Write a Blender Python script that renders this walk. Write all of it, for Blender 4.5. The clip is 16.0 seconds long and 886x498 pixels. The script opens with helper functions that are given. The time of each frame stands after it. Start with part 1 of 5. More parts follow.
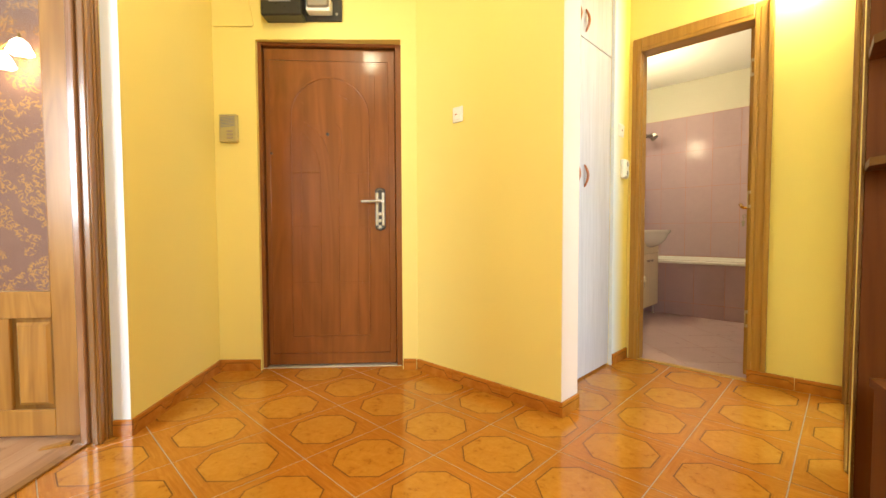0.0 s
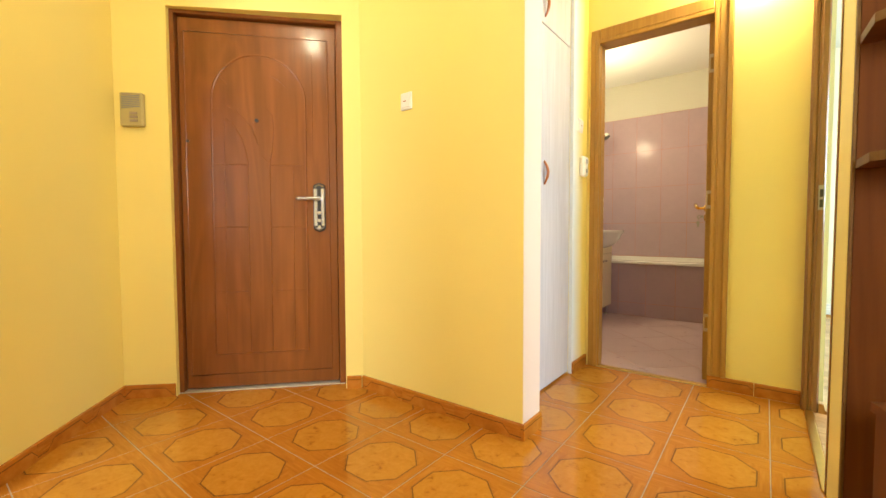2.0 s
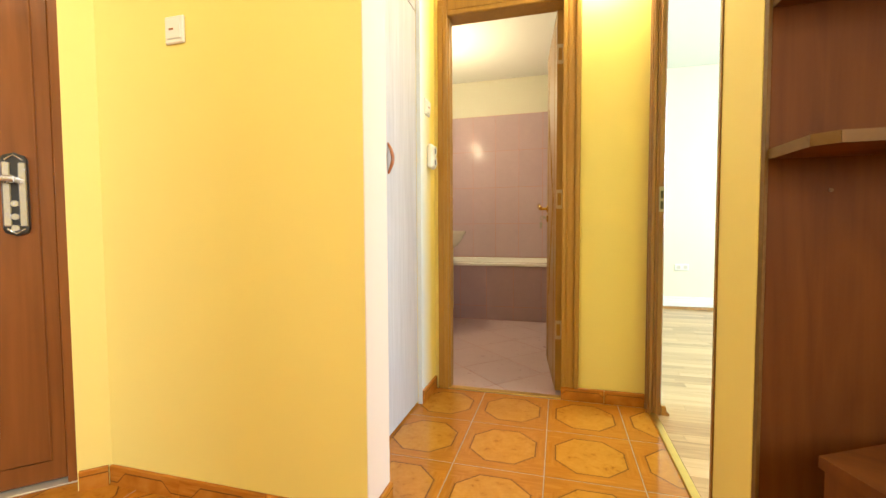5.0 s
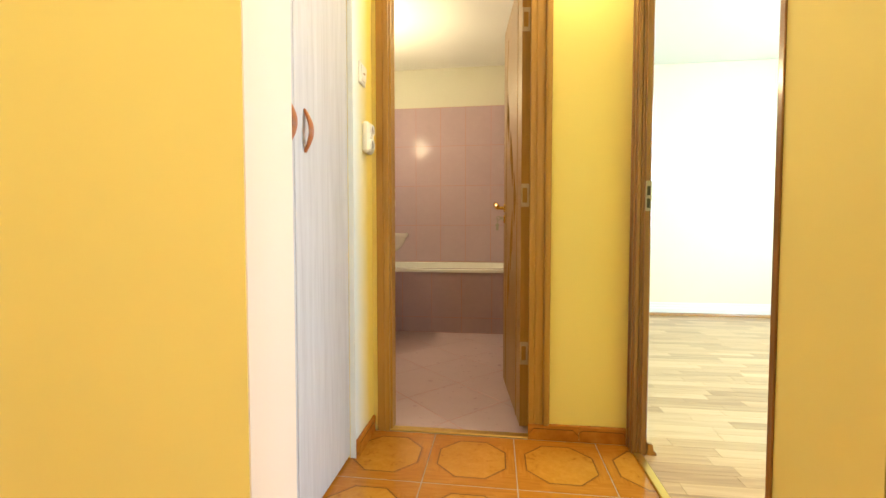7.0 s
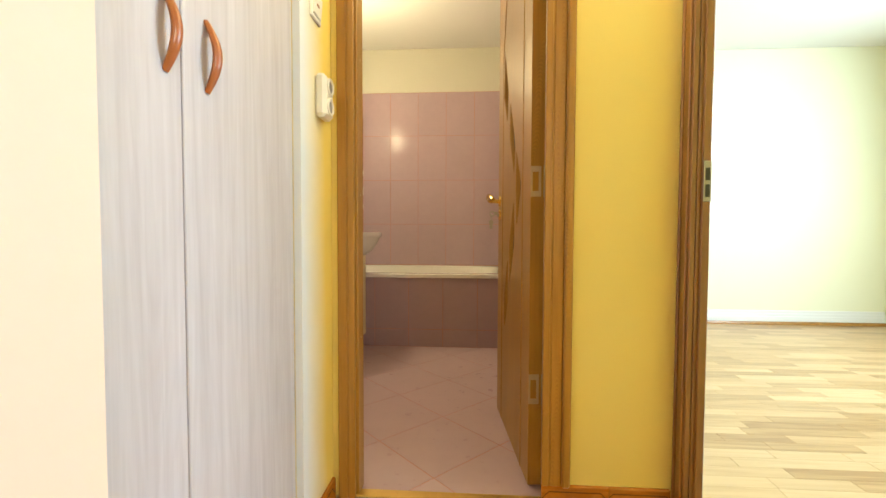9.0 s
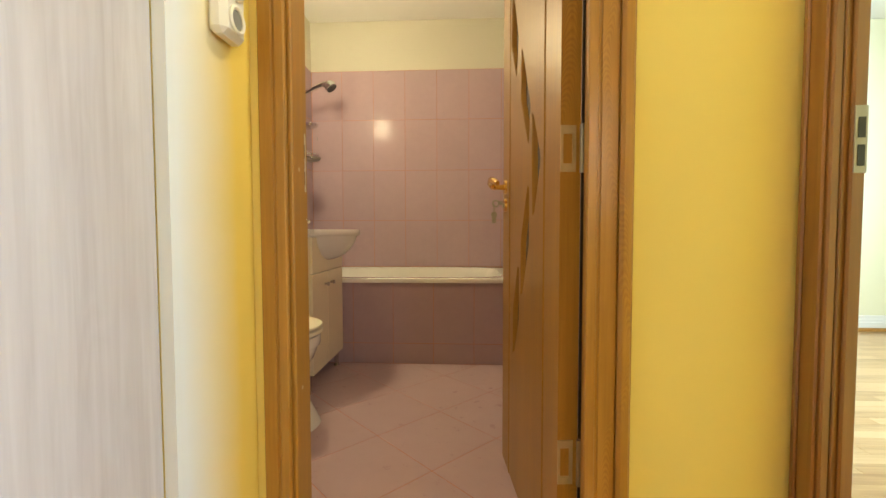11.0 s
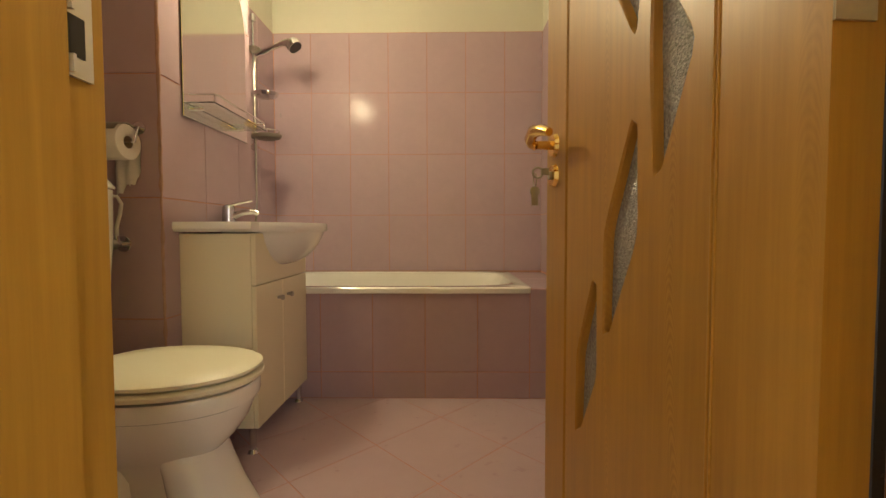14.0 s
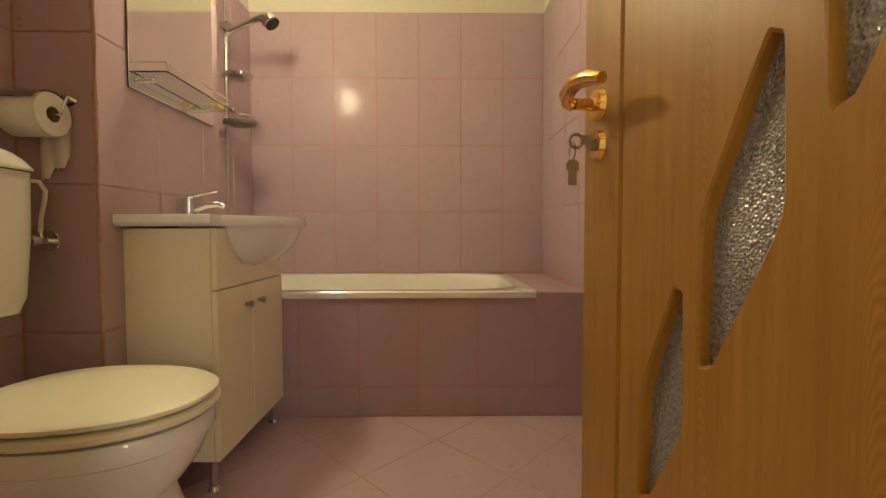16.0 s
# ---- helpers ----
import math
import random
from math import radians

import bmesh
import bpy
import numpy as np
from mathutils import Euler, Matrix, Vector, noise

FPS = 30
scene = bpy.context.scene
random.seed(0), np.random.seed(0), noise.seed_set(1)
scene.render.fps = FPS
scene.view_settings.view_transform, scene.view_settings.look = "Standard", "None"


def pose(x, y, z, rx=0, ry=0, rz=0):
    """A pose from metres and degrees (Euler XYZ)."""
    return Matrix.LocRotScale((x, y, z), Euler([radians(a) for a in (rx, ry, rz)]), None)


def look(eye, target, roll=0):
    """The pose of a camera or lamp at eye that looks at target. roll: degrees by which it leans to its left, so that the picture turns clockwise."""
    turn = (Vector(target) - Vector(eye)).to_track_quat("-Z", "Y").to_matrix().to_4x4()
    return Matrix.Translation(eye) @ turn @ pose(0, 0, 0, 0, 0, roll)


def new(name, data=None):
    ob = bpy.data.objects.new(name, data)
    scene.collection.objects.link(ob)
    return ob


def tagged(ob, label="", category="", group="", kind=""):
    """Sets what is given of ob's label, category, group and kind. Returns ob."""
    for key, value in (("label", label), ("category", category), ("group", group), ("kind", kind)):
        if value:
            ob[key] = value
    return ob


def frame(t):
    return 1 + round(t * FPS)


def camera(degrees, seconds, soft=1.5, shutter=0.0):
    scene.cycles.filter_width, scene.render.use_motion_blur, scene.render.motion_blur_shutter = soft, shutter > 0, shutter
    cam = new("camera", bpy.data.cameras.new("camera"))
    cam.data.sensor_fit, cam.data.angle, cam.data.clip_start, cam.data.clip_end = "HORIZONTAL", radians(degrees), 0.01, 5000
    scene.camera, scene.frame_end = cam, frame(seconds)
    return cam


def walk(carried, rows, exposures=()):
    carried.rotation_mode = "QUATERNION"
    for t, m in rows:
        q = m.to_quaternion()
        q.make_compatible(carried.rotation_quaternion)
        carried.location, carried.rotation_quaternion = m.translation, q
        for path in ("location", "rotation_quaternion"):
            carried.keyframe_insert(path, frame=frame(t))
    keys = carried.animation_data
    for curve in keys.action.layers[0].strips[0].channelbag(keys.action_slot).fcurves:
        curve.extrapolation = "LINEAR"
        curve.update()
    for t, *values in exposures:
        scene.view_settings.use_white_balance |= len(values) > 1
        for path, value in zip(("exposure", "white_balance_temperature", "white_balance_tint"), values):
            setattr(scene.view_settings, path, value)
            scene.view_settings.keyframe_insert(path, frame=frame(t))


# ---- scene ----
cam = camera(93.3, 16.0)
PATH = [
    (0, (0.116, 0.049, 0.851), (-1.273, 1.486, 0.771), -0.2),
    (0.5, (0.076, 0.09, 0.849), (-1.285, 1.555, 0.771), -0.2),
    (1, (0.035, 0.131, 0.851), (-1.296, 1.623, 0.771), -0.2),
    (1.5, (-0.005, 0.187, 0.86), (-1.287, 1.721, 0.774), -0.3),
    (2, (-0.036, 0.248, 0.864), (-1.257, 1.83, 0.778), -0.2),
    (2.5, (-0.076, 0.319, 0.863), (-1.211, 1.966, 0.777), -0.1),
    (3, (-0.116, 0.395, 0.864), (-1.163, 2.097, 0.776), -0.1),
    (3.5, (-0.167, 0.482, 0.86), (-1.091, 2.255, 0.777), 0),
    (4, (-0.207, 0.564, 0.864), (-1.005, 2.396, 0.778), 0.1),
    (4.5, (-0.252, 0.64, 0.874), (-0.908, 2.527, 0.784), -0.1),
    (7, (-0.412, 1.161, 0.874), (-0.665, 3.144, 0.794), -0),
    (7.5, (-0.451, 1.28, 0.872), (-0.657, 3.268, 0.796), 0.2),
    (8, (-0.48, 1.389, 0.87), (-0.652, 3.38, 0.796), 0.3),
    (10.5, (-0.511, 1.972, 0.853), (-0.615, 3.968, 0.772), -0.1),
    (11, (-0.515, 2.092, 0.856), (-0.614, 4.088, 0.772), -0.1),
    (11.5, (-0.532, 2.216, 0.856), (-0.625, 4.213, 0.775), -0.1),
    (12, (-0.553, 2.319, 0.855), (-0.635, 4.316, 0.772), -0.1),
    (12.5, (-0.565, 2.418, 0.849), (-0.637, 4.415, 0.765), 0),
    (13, (-0.574, 2.515, 0.839), (-0.636, 4.513, 0.761), -0.2),
    (13.5, (-0.586, 2.61, 0.835), (-0.629, 4.608, 0.754), -0.1),
    (14.5, (-0.593, 2.775, 0.817), (-0.61, 4.774, 0.741), -0.2),
    (15.2, (-0.598, 2.868, 0.807), (-0.604, 4.867, 0.732), -0.1),
    (16, (-0.622, 2.93, 0.808), (-0.596, 4.929, 0.735), -0.1),
]
EXPOSURE = [(0, 0.26), (4.5, 0.3), (7, 0.22), (10.5, 0.16), (12.5, 0.06), (14.5, -0.02), (16, -0.02)]
walk(cam, [(t, look(eye, target, roll)) for t, eye, target, roll in PATH], EXPOSURE)

from mathutils.geometry import tessellate_polygon

# ---------------------------------------------------------------- helpers of the place
def world_light():
    w = bpy.data.worlds.new("sky")
    scene.world = w
    w.use_nodes = True
    nt = w.node_tree
    sky = nt.nodes.new("ShaderNodeTexSky")
    sky.sky_type = "NISHITA"
    sky.sun_disc = False
    sky.sun_elevation, sky.sun_rotation = radians(38), radians(-1.4)
    bg = nt.nodes["Background"]
    bg.inputs["Strength"].default_value = 0.12
    nt.links.new(sky.outputs[0], bg.inputs[0])
    sun = new("sun", bpy.data.lights.new("sun", "SUN"))
    sun.data.energy, sun.data.angle, sun.data.color = 3.0, radians(0.5), (1.0, 0.95, 0.88)
    sun.matrix_world = look((-0.5, 20, 26), (0, 0, 0))


def area_lamp(name, m, w, h, watts, colour):
    ob = new(name, bpy.data.lights.new(name, "AREA"))
    ob.data.shape, ob.data.size, ob.data.size_y = "RECTANGLE", w, h
    ob.data.energy, ob.data.color = watts, colour
    ob.matrix_world = m
    return ob


def bulb(name, p, watts, colour, radius=0.04):
    ob = new(name, bpy.data.lights.new(name, "POINT"))
    ob.data.energy, ob.data.color, ob.data.shadow_soft_size = watts, colour, radius
    ob.location = p
    return ob


# light of the windows and lamps, and an added fill for the hall
WARM = (1.0, 0.89, 0.56)
TUNGSTEN = (1.0, 0.85, 0.50)
DAY = (0.80, 0.91, 1.0)
DAY_BLUE = (0.64, 0.83, 1.0)
FILL_WARM = (1.0, 0.95, 0.86)
world_light()
area_lamp("window_light_bedroom", look((3.36, 3.6, 1.6), (0, 3.6, 1.3)), 1.7, 1.3, 140, DAY_BLUE)
area_lamp("window_light_living_room", look((-1.235, -2.599, 1.55), (-1.70, 0.05, 1.0)), 1.05, 1.2, 105, DAY)
# added fill from the unseen side of the hall, where no window is known
area_lamp("hall_fill_light", look((0.93, -0.2, 1.55), (-1.2, 1.0, 1.0)), 0.7, 1.0, 35, FILL_WARM)
bulb("hall_lamp_light", (-0.1, 2.845, 2.19), 22, WARM)
bulb("hall_ceiling_light", (-1.15, 0.6, 2.46), 21, WARM, 0.06)
bulb("mirror_lamp_light", (-1.45, 4.47, 1.99), 51, TUNGSTEN, 0.085)


# ---------------------------------------------------------------- materials
class Nodes:
    def __init__(self, name):
        self.mat = bpy.data.materials.new(name)
        self.mat.use_nodes = True
        self.t = self.mat.node_tree
        self.b = self.t.nodes["Principled BSDF"]

    def n(self, kind, **kw):
        nd = self.t.nodes.new(kind)
        for k, v in kw.items():
            if k == "op":
                nd.operation = v
            elif k == "blend":
                nd.blend_type, nd.data_type = v, "RGBA"
        return nd

    def link(self, a, b):
        self.t.links.new(a, b)

    def val(self, sock, v):
        if isinstance(v, (int, float)):
            sock.default_value = v
        else:
            self.link(v, sock)

    def math(self, op, a, b=0.0, c=None):
        nd = self.n("ShaderNodeMath", op=op)
        self.val(nd.inputs[0], a)
        self.val(nd.inputs[1], b)
        if c is not None:
            self.val(nd.inputs[2], c)
        return nd.outputs[0]

    def coord(self, scale=(1, 1, 1)):
        tc = self.n("ShaderNodeTexCoord")
        mp = self.n("ShaderNodeMapping")
        mp.inputs["Scale"].default_value = scale
        self.link(tc.outputs["Object"], mp.inputs[0])
        return mp.outputs[0]

    def shifted(self, vec):
        oi = self.n("ShaderNodeObjectInfo")
        add = self.n("ShaderNodeVectorMath", op="ADD")
        mul = self.math("MULTIPLY", oi.outputs["Random"], 37.0)
        comb = self.n("ShaderNodeCombineXYZ")
        for i in range(3):
            self.link(mul, comb.inputs[i])
        self.link(vec, add.inputs[0])
        self.link(comb.outputs[0], add.inputs[1])
        return add.outputs[0]

    def noise(self, vec, scale, detail=4, rough=0.55, dist=0.0):
        nd = self.n("ShaderNodeTexNoise")
        self.link(vec, nd.inputs["Vector"])
        nd.inputs["Scale"].default_value = scale
        nd.inputs["Detail"].default_value = detail
        nd.inputs["Roughness"].default_value = rough
        nd.inputs["Distortion"].default_value = dist
        return nd.outputs["Fac"]

    def ramp(self, fac, stops):
        nd = self.n("ShaderNodeValToRGB")
        els = nd.color_ramp.elements
        while len(els) < len(stops):
            els.new(0.5)
        for e, (p, c) in zip(els, stops):
            e.position, e.color = p, (*c, 1)
        self.val(nd.inputs[0], fac)
        return nd.outputs[0]

    def mix(self, fac, a, b, blend="MIX"):
        nd = self.n("ShaderNodeMix", blend=blend)
        self.val(nd.inputs[0], fac)
        for s, v in ((nd.inputs[6], a), (nd.inputs[7], b)):
            if isinstance(v, tuple):
                s.default_value = (*v, 1)
            else:
                self.link(v, s)
        return nd.outputs[2]

    def bump(self, height, strength, dist=0.002):
        nd = self.n("ShaderNodeBump")
        nd.inputs["Strength"].default_value = strength
        nd.inputs["Distance"].default_value = dist
        self.link(height, nd.inputs["Height"])
        self.link(nd.outputs[0], self.b.inputs["Normal"])

    def done(self, colour, rough=0.5, metal=0.0, spec=0.5, coat=0.0):
        if isinstance(colour, tuple):
            self.b.inputs["Base Color"].default_value = (*colour, 1)
        else:
            self.link(colour, self.b.inputs["Base Color"])
        self.val(self.b.inputs["Roughness"], rough)
        self.b.inputs["Metallic"].default_value = metal
        self.b.inputs["Specular IOR Level"].default_value = spec
        self.b.inputs["Coat Weight"].default_value = coat
        self.b.inputs["Coat Roughness"].default_value = 0.12
        return self.mat


def paint(name, colour, rough=0.6, relief=0.25):
    s = Nodes(name)
    v = s.coord()
    big = s.noise(v, 1.3, 3)
    fine = s.noise(v, 60, 5, 0.6)
    dark = tuple(c * 0.93 for c in colour)
    c = s.mix(s.math("MULTIPLY", big, 0.9), colour, dark)
    s.bump(s.math("ADD", s.math("MULTIPLY", fine, 0.6), s.noise(v, 9, 3)), relief, 0.002)
    return s.done(c, s.math("MULTIPLY_ADD", fine, 0.15, rough - 0.08), spec=0.35)


def wood(name, light, dark, along=2, grain=1.0, rough=0.35, coat=0.15, per_object=True, cathedral=0.5, spec=0.5):
    """Wood whose grain runs along the axis given (0 x, 1 y, 2 z)."""
    s = Nodes(name)
    sc = [26.0 * grain] * 3
    sc[along] = 1.1 * grain
    v = s.coord(tuple(sc))
    if per_object:
        v = s.shifted(v)
    n1 = s.noise(v, 1.0, 6, 0.62, 0.4)
    sc2 = [5.0 * grain] * 3
    sc2[along] = 0.55 * grain
    v2 = s.coord(tuple(sc2))
    if per_object:
        v2 = s.shifted(v2)
    n2 = s.noise(v2, 1.0, 3, 0.5, 1.2)
    rings = s.math("FRACT", s.math("MULTIPLY", n2, 9.0))
    rings = s.math("ABSOLUTE", s.math("SUBTRACT", rings, 0.5))
    f = s.math("ADD", s.math("MULTIPLY", n1, 1.0 - 0.45 * cathedral), s.math("MULTIPLY", rings, 0.9 * cathedral))
    mid = tuple((a + b) / 2 for a, b in zip(light, dark))
    c = s.ramp(f, [(0.3, dark), (0.5, mid), (0.72, light)])
    s.bump(n1, 0.12, 0.001)
    return s.done(c, s.math("MULTIPLY_ADD", n1, 0.15, rough - 0.05), spec=spec, coat=coat)


def flame_oak(name, light, dark, rough=0.36):
    """Oak foil: fine pores along z and columns of nested flame figures between straight grain."""
    s = Nodes(name)
    base = s.shifted(s.coord())
    pores = s.noise(s.shifted(s.coord((55, 55, 2.2))), 1.6, 6, 0.65, 0.15)
    broad = s.noise(s.shifted(s.coord((7, 7, 0.35))), 1.0, 3)
    sep = s.n("ShaderNodeSeparateXYZ")
    s.link(base, sep.inputs[0])
    sway = s.math("MULTIPLY_ADD", s.noise(s.shifted(s.coord((0.5, 0.5, 1.7))), 1.0, 2), 0.16, -0.08)
    across = s.math("ADD", s.math("ADD", sep.outputs[0], s.math("MULTIPLY", sep.outputs[1], 0.6)), sway)
    u = s.math("MULTIPLY", s.math("SUBTRACT", s.math("FRACT", s.math("MULTIPLY", across, 5.6)), 0.5), 0.178)
    u2 = s.math("MULTIPLY", u, u)
    ripple = s.noise(s.shifted(s.coord((14, 14, 9))), 1.0, 3)
    h = s.math("ADD", s.math("MULTIPLY_ADD", sep.outputs[2], 70.0, s.math("MULTIPLY", u2, 17000.0)), s.math("MULTIPLY", ripple, 5.0))
    line = s.math("MULTIPLY", s.math("ABSOLUTE", s.math("SUBTRACT", s.math("FRACT", h), 0.5)), 2.0)
    fall = s.math("POWER", 2.718, s.math("MULTIPLY", u2, -5200.0))
    gaps = s.math("SMOOTH_MIN", s.math("MAXIMUM", s.math("MULTIPLY_ADD", s.noise(s.shifted(s.coord((3, 3, 2.2))), 1.0, 2), 4.0, -1.4), 0.0), 1.0)
    fall = s.math("MULTIPLY", fall, gaps)
    flame = s.math("MULTIPLY", s.math("SUBTRACT", line, 0.5), fall)
    f = s.math("ADD", s.math("MULTIPLY", pores, 0.55), s.math("MULTIPLY", flame, 0.26))
    f = s.math("ADD", f, s.math("MULTIPLY", broad, 0.42))
    mid = tuple((a + b) / 2 for a, b in zip(light, dark))
    c = s.ramp(f, [(0.30, dark), (0.48, mid), (0.66, light)])
    s.bump(pores, 0.14, 0.0008)
    return s.done(c, s.math("MULTIPLY_ADD", pores, 0.15, rough - 0.05), coat=0.1)


def plain(name, colour, rough=0.4, metal=0.0, wear=0.06, scale=18, spec=0.5, coat=0.0):
    s = Nodes(name)
    v = s.coord()
    n = s.noise(v, scale, 4)
    c = s.mix(n, tuple(x * (1 - wear) for x in colour), tuple(min(1, x * (1 + wear)) for x in colour))
    return s.done(c, s.math("MULTIPLY_ADD", s.noise(v, scale * 3, 3), 0.12, max(0.02, rough - 0.06)), metal, spec, coat)


def glazed_tile(name, a, b, rough=0.16, mottled=0.5):
    s = Nodes(name)
    v = s.shifted(s.coord())
    n1, n2 = s.noise(v, 22, 5, 0.6), s.noise(v, 5, 2)
    oi = s.n("ShaderNodeObjectInfo")
    f = s.math("ADD", s.math("MULTIPLY", n1, mottled), s.math("MULTIPLY", n2, 1 - mottled))
    f = s.math("ADD", f, s.math("MULTIPLY_ADD", oi.outputs["Random"], 0.16, -0.08))
    c = s.ramp(f, [(0.3, a), (0.7, b)])
    s.bump(s.noise(v, 8, 2), 0.05, 0.002)
    return s.done(c, s.math("MULTIPLY_ADD", n1, 0.1, rough), spec=0.13)


def hall_tile_mat():
    """Glazed floor tile: a marbled octagon inside a dark double line, with wood-grained corner strips."""
    s = Nodes("octagon_tile_glaze")
    tc = s.n("ShaderNodeTexCoord")
    sep = s.n("ShaderNodeSeparateXYZ")
    s.link(tc.outputs["Object"], sep.inputs[0])
    ax, ay = s.math("ABSOLUTE", sep.outputs[0]), s.math("ABSOLUTE", sep.outputs[1])
    half = 0.128
    d = s.math("MAXIMUM", s.math("MAXIMUM", ax, ay), s.math("MULTIPLY", s.math("ADD", ax, ay), 0.70))
    inside = s.math("LESS_THAN", d, half)
    line = s.math("LESS_THAN", s.math("ABSOLUTE", s.math("SUBTRACT", d, half)), 0.0026)
    line2 = s.math("LESS_THAN", s.math("ABSOLUTE", s.math("SUBTRACT", d, half + 0.006)), 0.0008)
    v = s.shifted(s.coord())
    marb = s.math("ADD", s.math("MULTIPLY", s.noise(v, 22, 6, 0.6, 0.8), 0.7), s.math("MULTIPLY", s.noise(v, 70, 3), 0.3))
    stone = s.ramp(marb, [(0.33, (0.30, 0.105, 0.010)), (0.42, (0.46, 0.185, 0.018)), (0.66, (0.53, 0.23, 0.028))])
    vx = s.noise(s.shifted(s.coord((8, 110, 8))), 1.0, 4, 0.6)
    vy = s.noise(s.shifted(s.coord((110, 8, 8))), 1.0, 4, 0.6)
    pick = s.math("GREATER_THAN", ay, ax)
    diag = s.math("GREATER_THAN", s.math("ADD", ax, ay), 0.226)
    gr = s.mix(pick, vy, vx)
    gr2 = s.mix(diag, gr, s.noise(s.shifted(s.coord((9, 95, 8))), 1.0, 4, 0.6))
    strip = s.ramp(gr2, [(0.32, (0.38, 0.132, 0.012)), (0.5, (0.435, 0.158, 0.016)), (0.68, (0.49, 0.19, 0.023))])
    c = s.mix(inside, strip, stone)
    c = s.mix(s.math("MULTIPLY", line2, 0.45), c, (0.16, 0.06, 0.015))
    c = s.mix(s.math("MULTIPLY", line, 0.8), c, (0.11, 0.045, 0.012))
    s.bump(s.noise(v, 7, 2), 0.06, 0.002)
    return s.done(c, s.math("MULTIPLY_ADD", s.noise(v, 30, 3), 0.09, 0.06), spec=0.5)


def skirting_mat():
    s = Nodes("skirting_tile_glaze")
    tc = s.n("ShaderNodeTexCoord")
    sep = s.n("ShaderNodeSeparateXYZ")
    s.link(tc.outputs["Object"], sep.inputs[0])
    ax = s.math("ABSOLUTE", sep.outputs[0])
    bend = s.math("MINIMUM", s.math("MAXIMUM", s.math("SUBTRACT", 0.115, ax), 0.0), 0.035)
    h = s.math("SUBTRACT", sep.outputs[2], s.math("ADD", bend, 0.014))
    line = s.math("LESS_THAN", s.math("ABSOLUTE", h), 0.0022)
    v = s.shifted(s.coord())
    g = s.noise(s.shifted(s.coord((10, 10, 120))), 1.0, 4, 0.6)
    c = s.ramp(s.mix(s.math("LESS_THAN", h, 0.0), g, s.noise(v, 16, 5)), [(0.34, (0.36, 0.118, 0.012)), (0.5, (0.43, 0.152, 0.017)), (0.68, (0.49, 0.19, 0.028))])
    c = s.mix(s.math("MULTIPLY", line, 0.8), c, (0.12, 0.05, 0.012))
    return s.done(c, 0.16)


def laminate_mat(name, cols):
    s = Nodes(name)
    v = s.shifted(s.coord((3.0, 45, 45)))
    g = s.noise(v, 1.0, 5, 0.6, 0.5)
    oi = s.n("ShaderNodeObjectInfo")
    geo = s.n("ShaderNodeNewGeometry")
    r = s.math("FRACT", s.math("ADD", s.math("MULTIPLY", oi.outputs["Random"], 7.3), geo.outputs["Random Per Island"]))
    f = s.math("ADD", s.math("MULTIPLY", g, 0.6), s.math("MULTIPLY", r, 0.42))
    c = s.ramp(f, [(0.22, cols[0]), (0.48, cols[1]), (0.75, cols[2])])
    return s.done(c, 0.3)


def wallpaper_mat():
    """Red-brown paper with scattered sprays of slim orange leaves."""
    s = Nodes("reed_pattern_wallpaper")
    v = s.coord()
    sep = s.n("ShaderNodeSeparateXYZ")
    s.link(v, sep.inputs[0])
    along = s.math("ADD", s.math("MULTIPLY", sep.outputs[0], 0.663), s.math("MULTIPLY", sep.outputs[1], 0.749))
    leaf = None
    for k, (turn, shift) in enumerate(((20, 0.0), (65, 3.1), (-25, 6.7), (-60, 9.3))):
        c, d = math.cos(radians(turn)), math.sin(radians(turn))
        a = s.math("ADD", s.math("MULTIPLY", along, c), s.math("MULTIPLY", sep.outputs[2], d))
        b = s.math("SUBTRACT", s.math("MULTIPLY", sep.outputs[2], c), s.math("MULTIPLY", along, d))
        xy = s.n("ShaderNodeCombineXYZ")
        s.link(s.math("MULTIPLY_ADD", a, 10.5, shift), xy.inputs[0])
        s.link(s.math("MULTIPLY_ADD", b, 45.0, shift), xy.inputs[1])
        vo = s.n("ShaderNodeTexVoronoi")
        vo.voronoi_dimensions = "2D"
        s.link(xy.outputs[0], vo.inputs["Vector"])
        vo.inputs["Scale"].default_value = 1.0
        hit = s.math("LESS_THAN", vo.outputs["Distance"], 0.18)
        leaf = hit if leaf is None else s.math("MAXIMUM", leaf, hit)
    spray = s.math("GREATER_THAN", s.noise(v, 8, 1), 0.48)
    c = s.mix(s.math("MULTIPLY", leaf, spray), s.ramp(s.noise(v, 7, 3), [(0.3, (0.33, 0.175, 0.125)), (0.7, (0.37, 0.20, 0.145))]), (0.66, 0.34, 0.11))
    return s.done(c, 0.6)


def crystal_glass():
    s = Nodes("pebbled_glass")
    v = s.coord()
    vo = s.n("ShaderNodeTexVoronoi")
    s.link(v, vo.inputs["Vector"])
    vo.inputs["Scale"].default_value = 300
    s.bump(vo.outputs["Distance"], 0.65, 0.003)
    c = s.ramp(s.noise(v, 200, 2), [(0.35, (0.25, 0.25, 0.24)), (0.65, (0.44, 0.44, 0.42))])
    return s.done(c, 0.15, 0.3, 0.8)


def clear_glass(name, tint=(0.95, 0.98, 0.97)):
    s = Nodes(name)
    s.b.inputs["Transmission Weight"].default_value = 1.0
    s.b.inputs["IOR"].default_value = 1.45
    return s.done(tint, 0.02)


def glow(name, colour, strength):
    s = Nodes(name)
    s.b.inputs["Emission Color"].default_value = (*colour, 1)
    s.b.inputs["Emission Strength"].default_value = strength
    return s.done((0.9, 0.87, 0.8), 0.3)


